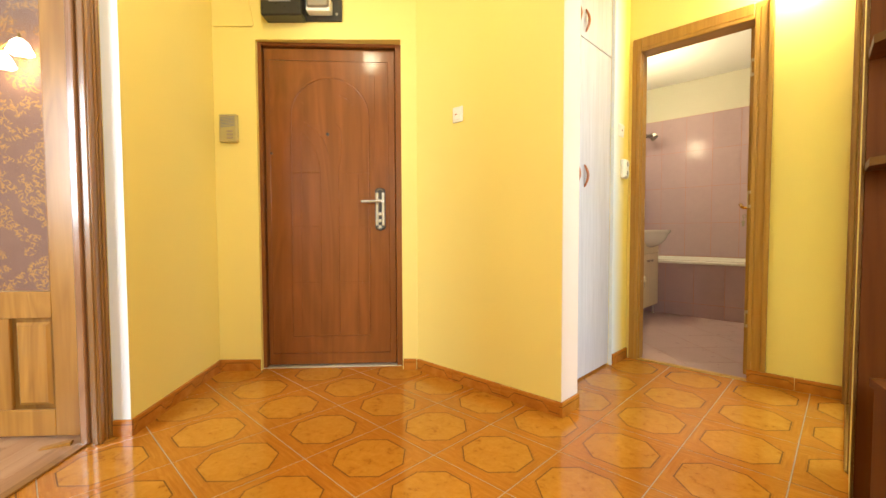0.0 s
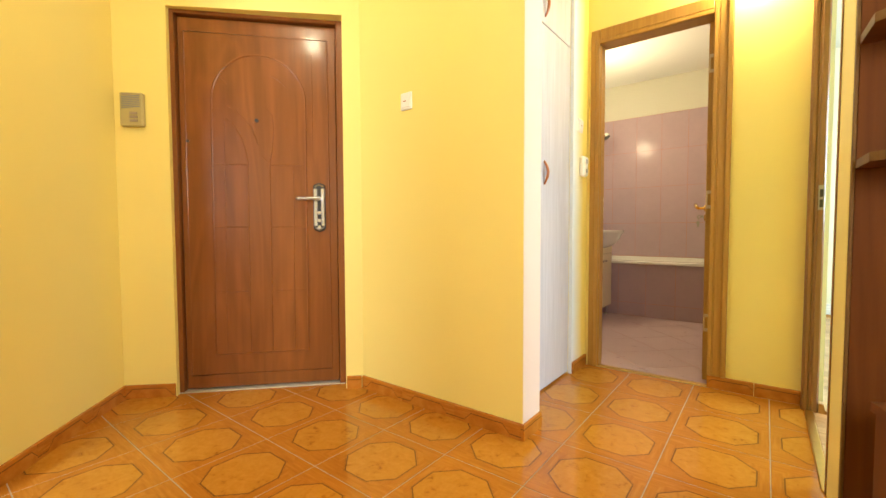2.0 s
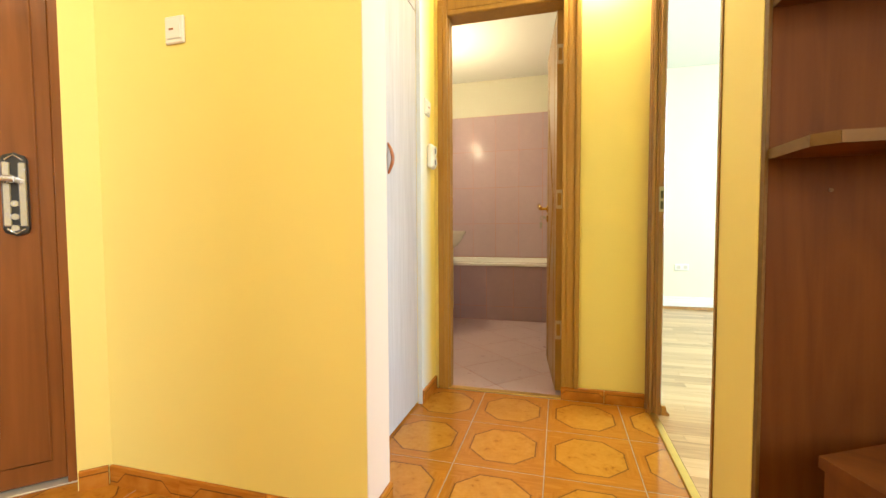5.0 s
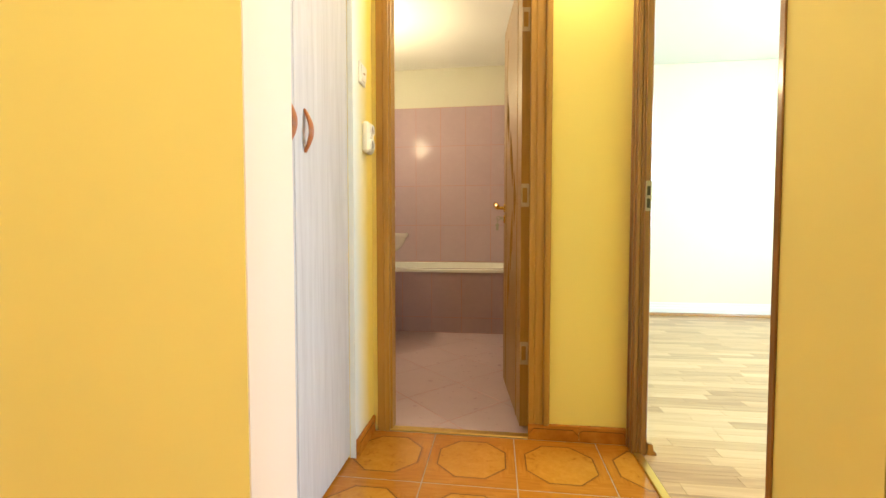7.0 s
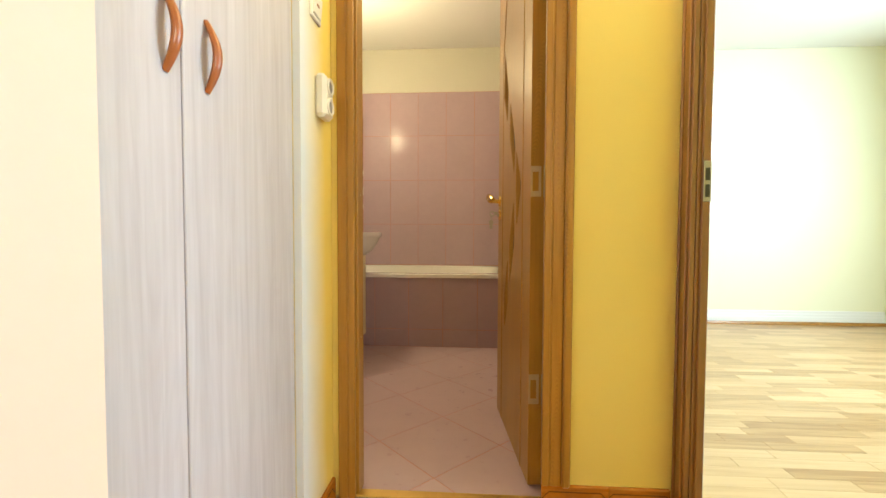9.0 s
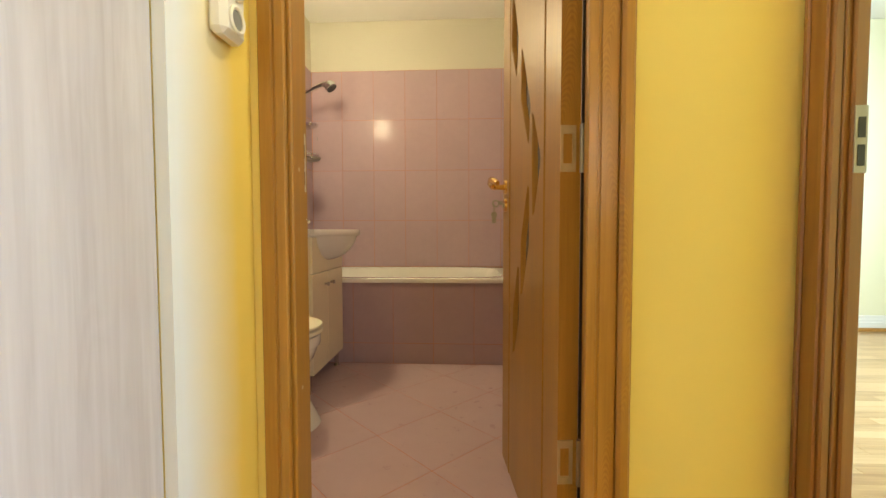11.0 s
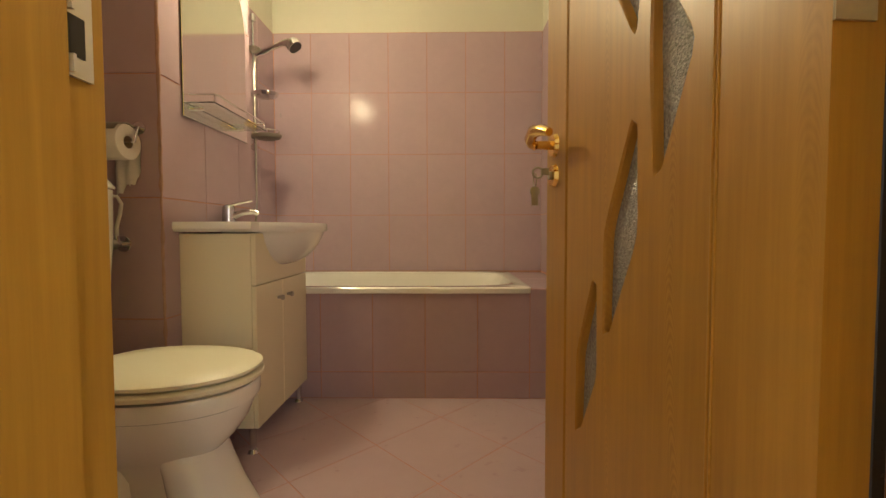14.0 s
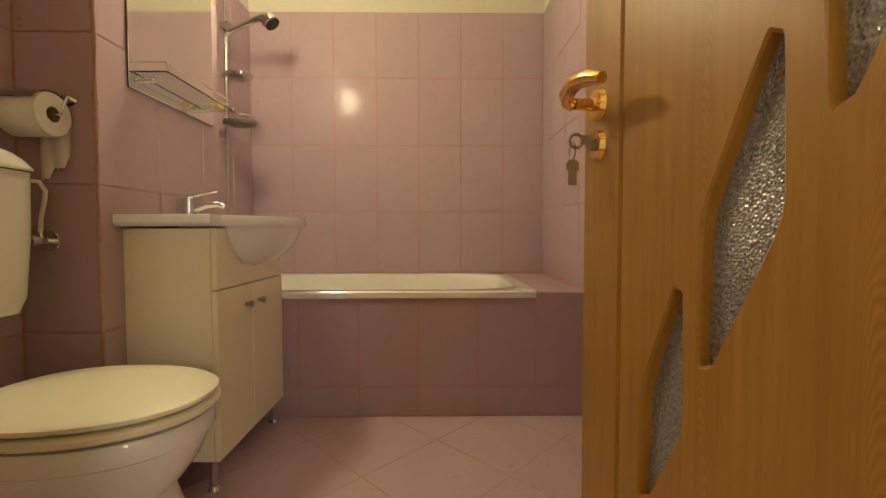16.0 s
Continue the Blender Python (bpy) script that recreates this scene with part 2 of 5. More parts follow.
M = dict(
    yellow=paint("yellow_wall_paint", (0.84, 0.695, 0.225)),
    reveal=paint("white_reveal_paint", (0.80, 0.67, 0.56)),
    # white reveal paint again, with the living room daylight's blue in its colour
    daylitwhite=paint("daylit_white_paint", (0.82, 0.84, 0.86)),
    white=paint("white_ceiling_paint", (0.82, 0.81, 0.77)),
    cream=paint("cream_bathroom_paint", (0.67, 0.64, 0.52)),
    bedroom=paint("pale_bedroom_paint", (0.84, 0.82, 0.60)),
    entry=wood("red_brown_door_foil", (0.245, 0.083, 0.019), (0.155, 0.05, 0.012), 2, 0.6, 0.30, 0.22, True, 0.35, 0.2),
    oak=flame_oak("oak_door_foil", (0.44, 0.232, 0.040), (0.285, 0.138, 0.022)),
    walnut=wood("dark_varnished_wood", (0.30, 0.14, 0.034), (0.18, 0.075, 0.017), 2, 1.0, 0.28, 0.4, True, 0.35),
    jambwood=wood("red_varnished_wood", (0.36, 0.17, 0.07), (0.22, 0.095, 0.035), 2, 1.0, 0.25, 0.4),
    pine=wood("varnished_pine", (0.43, 0.205, 0.036), (0.28, 0.115, 0.017), 2, 0.8, 0.3, 0.3),
    ash=wood("pale_ash_laminate", (0.58, 0.565, 0.60), (0.45, 0.425, 0.455), 2, 2.0, 0.45, 0.0, True, 0.15),
    brown=wood("brown_shelf_laminate", (0.15, 0.050, 0.011), (0.09, 0.027, 0.006), 2, 0.6, 0.55, 0.0, True, 0.35, 0.12),
    edge=wood("shelf_edge_strip", (0.17, 0.092, 0.028), (0.125, 0.062, 0.018), 0, 0.8, 0.55, 0.0, True, 0.5, 0.2),
    redwood=plain("cherry_wood_handle", (0.36, 0.11, 0.03), 0.3, 0, 0.15, 30, 0.5, 0.3),
    octagon=hall_tile_mat(),
    skirting=skirting_mat(),
    hallgrout=plain("grey_floor_grout", (0.38, 0.28, 0.17), 0.8, 0, 0.15, 40),
    lilac=glazed_tile("lilac_wall_tile", (0.455, 0.335, 0.365), (0.49, 0.36, 0.39), 0.135),
    lilacdark=glazed_tile("deep_lilac_tile", (0.425, 0.305, 0.33), (0.46, 0.33, 0.355), 0.15),
    bathfloor=glazed_tile("pink_floor_tile", (0.47, 0.34, 0.352), (0.51, 0.37, 0.385), 0.24, 0.3),
    grout=plain("salmon_grout", (0.52, 0.255, 0.18), 0.85, 0, 0.2, 60),
    mortar=plain("pink_mortar", (0.44, 0.27, 0.21), 0.9, 0, 0.25, 45),
    ceramic=plain("white_ceramic", (0.80, 0.78, 0.72), 0.1, 0, 0.01, 8, 0.6, 0.4),
    plasticseat=plain("cream_plastic", (0.80, 0.76, 0.58), 0.42, 0, 0.02, 8),
    whiteboard=plain("white_lacquered_board", (0.80, 0.72, 0.50), 0.22, 0, 0.02, 6),
    plastic=plain("white_plastic", (0.80, 0.79, 0.74), 0.35, 0, 0.02),
    oldplastic=plain("yellowed_plastic", (0.44, 0.36, 0.15), 0.45, 0, 0.06),
    darkplastic=plain("black_plastic", (0.02, 0.018, 0.016), 0.3),
    chrome=plain("polished_chrome", (0.75, 0.75, 0.74), 0.1, 1.0, 0.03),
    steel=plain("brushed_steel", (0.34, 0.31, 0.26), 0.38, 0.8, 0.12, 40),
    satin=plain("satin_nickel", (0.50, 0.50, 0.50), 0.25, 0.75, 0.06, 40),
    oldsteel=plain("tarnished_steel", (0.52, 0.42, 0.26), 0.42, 0.4, 0.2, 50),
    palesteel=plain("pale_zinc", (0.66, 0.62, 0.54), 0.4, 0.5, 0.1, 40),
    brass=plain("polished_brass", (0.83, 0.55, 0.16), 0.16, 1.0, 0.05),
    goldstrip=plain("gold_anodised_strip", (0.70, 0.48, 0.14), 0.3, 1.0, 0.1, 30),
    mirror=plain("mirror_silver", (0.86, 0.87, 0.86), 0.02, 1.0, 0.0),
    paper=plain("white_tissue_paper", (0.80, 0.78, 0.72), 0.9, 0, 0.04, 60),
    cardboard=plain("grey_cardboard", (0.35, 0.28, 0.2), 0.9),
    rubber=plain("grey_rubber", (0.25, 0.25, 0.25), 0.6),
    wallpaper=wallpaper_mat(),
    pebbled=crystal_glass(),
    glass=clear_glass("clear_glass"),
    greenglass=clear_glass("shelf_glass", (0.80, 0.92, 0.88)),
    frosted=glow("lit_frosted_glass", (1.0, 0.86, 0.62), 9.0),
    lamella=laminate_mat("pale_laminate", ((0.34, 0.185, 0.075), (0.54, 0.335, 0.16), (0.66, 0.455, 0.245))),
    lamwarm=laminate_mat("brown_laminate", ((0.26, 0.125, 0.055), (0.38, 0.20, 0.10), (0.46, 0.27, 0.15))),
    slab=plain("concrete", (0.35, 0.33, 0.3), 0.9),
)


# ---------------------------------------------------------------- mesh helpers
def box(bm, x0, x1, y0, y1, z0, z1, bevel=0.0, seg=1):
    r = bmesh.ops.create_cube(bm, size=1.0, matrix=Matrix.Translation(((x0 + x1) / 2, (y0 + y1) / 2, (z0 + z1) / 2)) @ Matrix.Diagonal((abs(x1 - x0), abs(y1 - y0), abs(z1 - z0), 1)))
    if bevel:
        es = list({e for v in r["verts"] for e in v.link_edges})
        bmesh.ops.bevel(bm, geom=es, offset=bevel, segments=seg, affect="EDGES", profile=0.5)


def cyl(bm, p0, p1, r0, r1=None, seg=16, caps=True):
    p0, p1 = Vector(p0), Vector(p1)
    d = p1 - p0
    m = Matrix.Translation((p0 + p1) / 2) @ d.to_track_quat("Z", "Y").to_matrix().to_4x4()
    bmesh.ops.create_cone(bm, cap_ends=caps, segments=seg, radius1=r0, radius2=r0 if r1 is None else r1, depth=d.length, matrix=m)


def ball(bm, p, r, sx=1, sy=1, sz=1, seg=16):
    bmesh.ops.create_uvsphere(bm, u_segments=seg, v_segments=max(6, seg // 2), radius=r, matrix=Matrix.Translation(p) @ Matrix.Diagonal((sx, sy, sz, 1)))


def tube(bm, pts, r, seg=8, closed=False):
    """A round bar along a line of points."""
    pts = [Vector(p) for p in pts]
    rings, n = [], len(pts)
    up = None
    for i, p in enumerate(pts):
        a = pts[i - 1] if i or closed else p
        b = pts[(i + 1) % n] if i < n - 1 or closed else p
        t = (b - a).normalized()
        if up is None:
            up = Vector((0, 0, 1)) if abs(t.z) < 0.9 else Vector((1, 0, 0))
        side = t.cross(up).normalized()
        up = side.cross(t).normalized()
        rr = r[i] if isinstance(r, (list, tuple)) else r
        rings.append([bm.verts.new(p + (side * math.cos(k * math.tau / seg) + up * math.sin(k * math.tau / seg)) * rr) for k in range(seg)])
    for i in range(n if closed else n - 1):
        A, B = rings[i], rings[(i + 1) % n]
        for k in range(seg):
            bm.faces.new((A[k], A[(k + 1) % seg], B[(k + 1) % seg], B[k]))
    if not closed:
        bm.faces.new(rings[0][::-1])
        bm.faces.new(rings[-1])


def loft(bm, rings, cap0=True, cap1=True):
    """Skins closed rings of equal length."""
    vs = [[bm.verts.new(p) for p in ring] for ring in rings]
    n = len(vs[0])
    for A, B in zip(vs, vs[1:]):
        for k in range(n):
            bm.faces.new((A[k], A[(k + 1) % n], B[(k + 1) % n], B[k]))
    if cap0:
        bm.faces.new(vs[0][::-1])
    if cap1:
        bm.faces.new(vs[-1])


def prism(bm, poly, z0, z1):
    loft(bm, [[(x, y, z0) for x, y in poly], [(x, y, z1) for x, y in poly]])


def mesh_of(name, bm, material, smooth=False):
    bmesh.ops.recalc_face_normals(bm, faces=bm.faces)
    me = bpy.data.meshes.new(name)
    bm.to_mesh(me)
    bm.free()
    if material:
        me.materials.append(M[material])
    if smooth:
        for p in me.polygons:
            p.use_smooth = True
        me.set_sharp_from_angle(angle=radians(40))
    return me


def part(name, bm, material, parent, label="", smooth=False):
    ob = new(name, mesh_of(name, bm, material, smooth))
    ob.parent = parent
    if label:
        tagged(ob, label)
    return ob


def piece(name, me, parent, m):
    ob = new(name, me)
    ob.parent = parent
    ob.matrix_basis = m
    return ob


def thing(name, m, label, category, group=""):
    ob = new(name)
    ob.empty_display_size = 0.05
    ob.matrix_basis = m
    return tagged(ob, label, category, group)


def structure(name, bm, material, label="", category="", smooth=False):
    ob = new(name, mesh_of(name, bm, material, smooth))
    return tagged(ob, label, category, "", "structure")


def place(*boxes, bevel=0.0):
    bm = bmesh.new()
    for b in boxes:
        box(bm, *b, bevel=bevel)
    return bm


# ---------------------------------------------------------------- the setting
H = 2.605
SA = pose(-2.685, 0.955, 0, 0, 0, -41.5)       # along the wall by the entrance: x along it, y into the hall
SDO = pose(-2.70, 0.945, 0, 0, 0, 44.4)        # the same for the door itself, which stands slightly askew
SD = pose(-2.668, 0.917, 0, 0, 0, 44.4)         # along the entrance wall: x along it, y away from the hall
DOOR0, DOOR1 = 0.273, 1.147                    # the entrance opening along that wall


def wall(name, m, boxes, material, label):
    bm = place(*boxes)
    bmesh.ops.transform(bm, matrix=m, verts=bm.verts)
    return structure(name, bm, material, label, "wall")


ONE = Matrix.Identity(4)
wall_entrance_side = wall("wall_west", SA, [(0.0, 0.866, -0.20, 0, 0, H), (0.866, 1.83, -0.20, 0, 2.08, H), (1.83, 2.95, -0.20, 0, 0, H)], "yellow", "yellow painted plaster wall with a doorway")
wall_entrance = wall("wall_entrance", SD, [(-0.2, DOOR0, 0, 0.20, 0, H), (DOOR1, 1.45, 0, 0.20, 0, H), (DOOR0, DOOR1, 0, 0.20, 2.012, H)], "yellow", "yellow painted plaster wall round the entrance door")
wall_b = wall("wall_north", ONE, [(-1.80, -0.812, 1.785, 1.945, 0, H)], "yellow", "yellow painted plaster wall with a light switch")
wall_c = wall("wall_bathroom", ONE, [(-1.9, -0.905, 2.935, 3.045, 0, H), (-0.195, 0.178, 2.935, 3.045, 0, H), (-0.905, -0.195, 2.935, 3.045, 2.045, H)], "yellow", "yellow painted plaster wall round the bathroom door")
wall_closet_side = wall("wall_closet_side", ONE, [(-1.05, -0.95, 2.692, 2.935, 0, H)], "yellow", "narrow yellow painted wall with a socket and a switch")
wall_right = wall("wall_east", ONE, [(0.14, 0.178, 1.82, 2.058, 0, H), (0.14, 0.178, 2.875, 2.935, 0, H), (0.14, 0.178, 2.058, 2.875, 2.06, H), (0.178, 1.1, 1.82, 1.95, 0, H)], "yellow", "yellow painted wall round the bedroom doorway")
# unseen; the opening in its east side is made up for the hall fill
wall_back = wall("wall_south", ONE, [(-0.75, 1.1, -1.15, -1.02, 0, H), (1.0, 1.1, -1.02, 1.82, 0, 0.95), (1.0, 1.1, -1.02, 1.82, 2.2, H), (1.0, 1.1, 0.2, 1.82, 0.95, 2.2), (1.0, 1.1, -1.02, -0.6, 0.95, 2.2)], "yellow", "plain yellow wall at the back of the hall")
closet_back = wall("wall_closet_back", ONE, [(-1.9, -1.8, 1.945, 2.935, 0, H)], "yellow", "plain wall behind the closet")
bm = place((-2.06, -1.803, 3.045, 5.75, 0, H), (-1.803, 0.055, 5.617, 5.75, 0, H), (0.055, 0.21, 3.045, 5.75, 0, H), (-1.803, -1.582, 4.13, 4.78, 0, H))
wall_bath = structure("wall_bathroom_inner", bm, "cream", "cream painted bathroom wall above lilac tiles", "wall")
bm = place((0.21, 3.4, 5.80, 5.92, 0, H), (3.4, 3.52, 1.95, 5.92, 0, 0.9), (3.4, 3.52, 1.95, 5.92, 2.3, H), (3.4, 3.52, 1.95, 2.7, 0.9, 2.3), (3.4, 3.52, 4.5, 5.92, 0.9, 2.3), (1.1, 3.4, 1.83, 1.95, 0, H))
wall_bed = structure("wall_bedroom", bm, "bedroom", "pale painted bedroom wall", "wall")
bm = place((-0.47, -0.35, -3.4, -0.20, 0, H), (3.5, 3.6, -3.4, -2.25, 0, H), (3.5, 3.6, -1.15, -0.2, 0, H), (3.5, 3.6, -2.25, -1.15, 0, 0.9), (3.5, 3.6, -2.25, -1.15, 2.2, H), (-0.47, 3.6, -3.5, -3.4, 0, H), (2.95, 3.5, -0.3, -0.2, 0, H), (-0.47, 0.0, -0.2, 0.0, 0, H))
bmesh.ops.transform(bm, matrix=SA, verts=bm.verts)
wall_living = structure("wall_living_room", bm, "wallpaper", "red-brown wallpaper with an orange reed pattern", "wall")
structure("ceiling", place((-2.95, 1.1, -1.15, 3.045, H, H + 0.12)), "white", "white painted hall ceiling", "ceiling")
structure("ceiling_bathroom", place((-2.06, 0.21, 3.045, 5.75, H, H + 0.12)), "white", "white painted bathroom ceiling", "ceiling")
structure("ceiling_bedroom", place((0.21, 3.52, 1.83, 5.92, H + 0.002, H + 0.12), (1.1, 3.52, 1.8, 1.83, H + 0.002, H + 0.12)), "white", "white bedroom ceiling", "ceiling")
bm = place((-0.47, 3.6, -3.5, -0.05, H + 0.003, H + 0.11))
bmesh.ops.transform(bm, matrix=SA, verts=bm.verts)
structure("ceiling_living_room", bm, "white", "white living room ceiling", "ceiling")
floor_hall = structure("floor", place((-3.1, 1.1, -1.15, 2.935, -0.15, -0.0012)), "hallgrout", "orange floor tiles with octagon pattern and grey grout", "floor")
floor_bath = structure("floor_bathroom", place((-2.06, 0.15, 2.937, 5.75, -0.15, -0.0012)), "grout", "pink diagonal bathroom floor tiles with salmon grout", "floor")
floor_bed = structure("floor_bedroom", place((0.15, 3.4, 1.83, 5.92, -0.0055, -0.002)), "slab", "pale wood-strip laminate floor", "floor")
bm = place((-0.47, 3.6, -3.5, -0.135, -0.006, 0.0))
bmesh.ops.transform(bm, matrix=SA, verts=bm.verts)
floor_living = structure("floor_living_room", bm, "slab", "brown wood-strip laminate floor", "floor")


# ---------------------------------------------------------------- tools for frames, doors and tiles
def clipped(pts, k=0.13):
    """The outline with each corner slightly rounded off."""
    out = []
    for i, p in enumerate(pts):
        a, b = pts[i - 1], pts[(i + 1) % len(pts)]
        e1 = tuple(x + (y - x) * k for x, y in zip(p, a))
        e2 = tuple(x + (y - x) * k for x, y in zip(p, b))
        m = tuple(0.5 * x + 0.25 * (y + z) for x, y, z in zip(p, e1, e2))
        out += [e1, m, e2]
    return out


def moulded(bm, base, steps):
    """Stacked strips: base (x0,x1,z0,z1) in the x-z plane, steps of (inset left, inset right, y0, y1)."""
    x0, x1, z0, z1 = base
    for a, b, y0, y1 in steps:
        box(bm, x0 + a, x1 - b, y0, y1, z0, z1, bevel=min(0.003, abs(y1 - y0) * 0.3))


def shifted_bm(bm, m):
    bmesh.ops.transform(bm, matrix=m, verts=bm.verts)
    return bm


# ---------------------------------------------------------------- hall: entrance door
def entrance_door():
    door = thing("entrance_door", SDO @ pose(0.300, 0.018, 0, 0, 0, 2.7) @ Matrix.Diagonal((0.99, 1, 0.992, 1)) @ pose(-0.296, 0, 0), "closed red-brown wood-look steel entrance door with pressed arch pattern", "door")
    bm = bmesh.new()
    DOOR0, DOOR1 = 0.262, 1.142
    box(bm, DOOR0 - 0.02, DOOR0 + 0.03, -0.03, 0.05, 0.0, 2.05, 0.003)
    box(bm, DOOR1 - 0.03, DOOR1 + 0.03, -0.03, 0.05, 0.0, 2.05, 0.003)
    box(bm, DOOR0 + 0.03, DOOR1 - 0.03, -0.03, 0.05, 2.01, 2.05, 0.003)
    part("door_frame", bm, "entry", door)
    x0, x1 = DOOR0 + 0.034, DOOR1 - 0.034
    leaf = part("leaf", place((x0, x1, 0.0, 0.045, 0.012, 2.006), bevel=0.004), "entry", door)

    def ridge(pts, r=0.007, closed=False):
        r *= 0.95
        bm = bmesh.new()
        tube(bm, [(x, -0.001, z) for x, z in pts], r, 6, closed)
        for v in bm.verts:
            v.co.y = 0.0 + (v.co.y + 0.001) * 0.68
        part("moulding", bm, "entry", leaf, smooth=True)

    # pressed pattern: border, arched field with panels and the flowing branches
    ridge([(0.322, 0.085), (1.066, 0.085), (1.062, 1.928), (0.326, 1.932)], 0.005, True)
    arch = [(0.699 + 0.243 * math.cos(radians(a)), 1.585 + 0.243 * math.sin(radians(a))) for a in range(180, -1, -9)]
    ridge([(0.446, 0.194)] + [(0.456, 1.58)] + arch[1:] + [(0.938, 0.197)], 0.0062, True)
    ridge([(0.915, 1.843), (0.978, 1.843), (0.976, 1.25)], 0.0032)
    ridge([(0.505, 0.20), (0.517, 1.471)], 0.0032)
    ridge([(0.627, 0.204), (0.635, 1.265), (0.610, 1.369), (0.567, 1.449), (0.523, 1.482)], 0.0042)
    ridge([(0.744, 0.204), (0.747, 1.244), (0.762, 1.326), (0.770, 1.432), (0.765, 1.506), (0.736, 1.54)], 0.0042)
    ridge([(0.864, 0.20), (0.872, 1.234)], 0.0032)
    for z in (0.54, 0.897, 1.238):
        ridge([(0.452, z), (0.630, z)], 0.0036)
        ridge([(0.746, z), (0.930, z)], 0.0036)
    ridge([(0.536, 1.552), (0.57, 1.533), (0.601, 1.508), (0.656, 1.44), (0.688, 1.348)], 0.0045)
    ridge([(0.762, 1.722), (0.806, 1.701), (0.84, 1.663)], 0.004)
    ridge([(0.50, 1.70), (0.535, 1.665)], 0.0035)
    ridge([(0.705, 1.283), (0.720, 1.272), (0.731, 1.255)], 0.0035)
    bm = bmesh.new()
    LX, LZ = 1.010, 1.006
    rim = [(-0.033, -0.115), (-0.027, -0.128), (0, -0.138), (0.027, -0.128), (0.033, -0.115), (0.033, 0.115), (0.027, 0.128), (0, 0.138), (-0.027, 0.128), (-0.033, 0.115)]
    loft(bm, [[(LX + x * k, y, LZ + z * k) for x, z in rim] for y, k in ((0.0, 1), (-0.008, 1), (-0.011, 0.95))])
    plate = part("lock_plate", bm, "darkplastic", door, "black and chrome lock plate")
    for x0, x1 in ((-0.030, -0.009), (0.009, 0.030)):
        part("plate_cover", place((LX + x0, LX + x1, -0.0165, -0.010, LZ - 0.106, LZ + 0.106), bevel=0.003), "satin", plate, "chrome side strip")
    for z in (-0.122, 0.122):
        bm = bmesh.new()
        tube(bm, [(LX - 0.022, -0.011, LZ + z * 0.93), (LX, -0.013, LZ + z * 1.06), (LX + 0.022, -0.011, LZ + z * 0.93)], 0.0028, 6)
        part("end_ornament", bm, "satin", plate, "chrome end arc", True)
    bm = bmesh.new()
    for z in (0.975, 0.932, 0.895):
        cyl(bm, (1.010, -0.010, z), (1.010, -0.022, z), 0.013, 0.010, 14)
    part("cylinder", bm, "satin", plate, smooth=True)
    bm = bmesh.new()
    cyl(bm, (1.012, -0.012, 1.053), (1.012, -0.055, 1.053), 0.013, None, 14)
    tube(bm, [(1.02, -0.055, 1.053), (0.99, -0.057, 1.053), (0.95, -0.057, 1.052), (0.905, -0.054, 1.052), (0.898, -0.046, 1.053)], [0.011, 0.011, 0.009, 0.011, 0.010], 10)
    part("door_handle", bm, "satin", door, "chrome lever handle", True)
    bm = bmesh.new()
    cyl(bm, (0.684, 0.002, 1.477), (0.684, -0.006, 1.477), 0.010, None, 14)
    part("peephole", bm, "darkplastic", door, "black peephole")
    bm = bmesh.new()
    cyl(bm, (0.334, 0.002, 1.356), (0.334, -0.005, 1.356), 0.008, None, 14)
    part("spy_hole_cap", bm, "darkplastic", door)
    part("sill", place((DOOR0 + 0.002, DOOR1 - 0.002, -0.034, 0.05, 0.001, 0.006), bevel=0.002), "palesteel", door, "worn metal sill")


entrance_door()
bm = place((DOOR0 - 0.1, DOOR1 + 0.1, 0.21, 0.23, 0, 2.3))
structure("wall_stairwell", shifted_bm(bm, SD), "white", "plain wall behind the entrance door", "wall")


def meter_box():
    t = thing("electric_meter_board", SD @ pose(0.575, -0.001, 2.112), "black electric meter board with fuse box above the entrance door", "meter")
    part("board", place((0.0, 0.225, -0.014, 0.0, 0.0, 0.36), bevel=0.004), "darkplastic", t)
    fuse = part("fuse_box", place((-0.225, 0.012, -0.10, 0.0, -0.006, 0.36), bevel=0.008), "darkplastic", t)
    part("fuse_window", place((-0.19, -0.04, -0.1035, -0.099, 0.095, 0.16), bevel=0.002), "rubber", fuse)
    for i in range(7):
        part("fuse", place((-0.175 + i * 0.019, -0.163 + i * 0.019, -0.1065, -0.103, 0.105, 0.145), bevel=0.001), "oldplastic", fuse)
    part("lip", place((-0.175, -0.05, -0.104, -0.099, 0.07, 0.085), bevel=0.001), "rubber", fuse)
    m = part("meter", place((0.035, 0.165, -0.09, -0.012, 0.045, 0.30), bevel=0.01), "steel", t, "grey plastic electricity meter")
    part("terminal_cover", place((0.03, 0.17, -0.08, -0.012, 0.03, 0.11), bevel=0.006), "plastic", m)
    part("dial_window", place((0.05, 0.15, -0.094, -0.088, 0.17, 0.25), bevel=0.002), "whiteboard", m)
    bm = bmesh.new()
    cyl(bm, (0.195, -0.012, 0.04), (0.195, -0.02, 0.04), 0.008, None, 12)
    part("screw", bm, "steel", t)


meter_box()


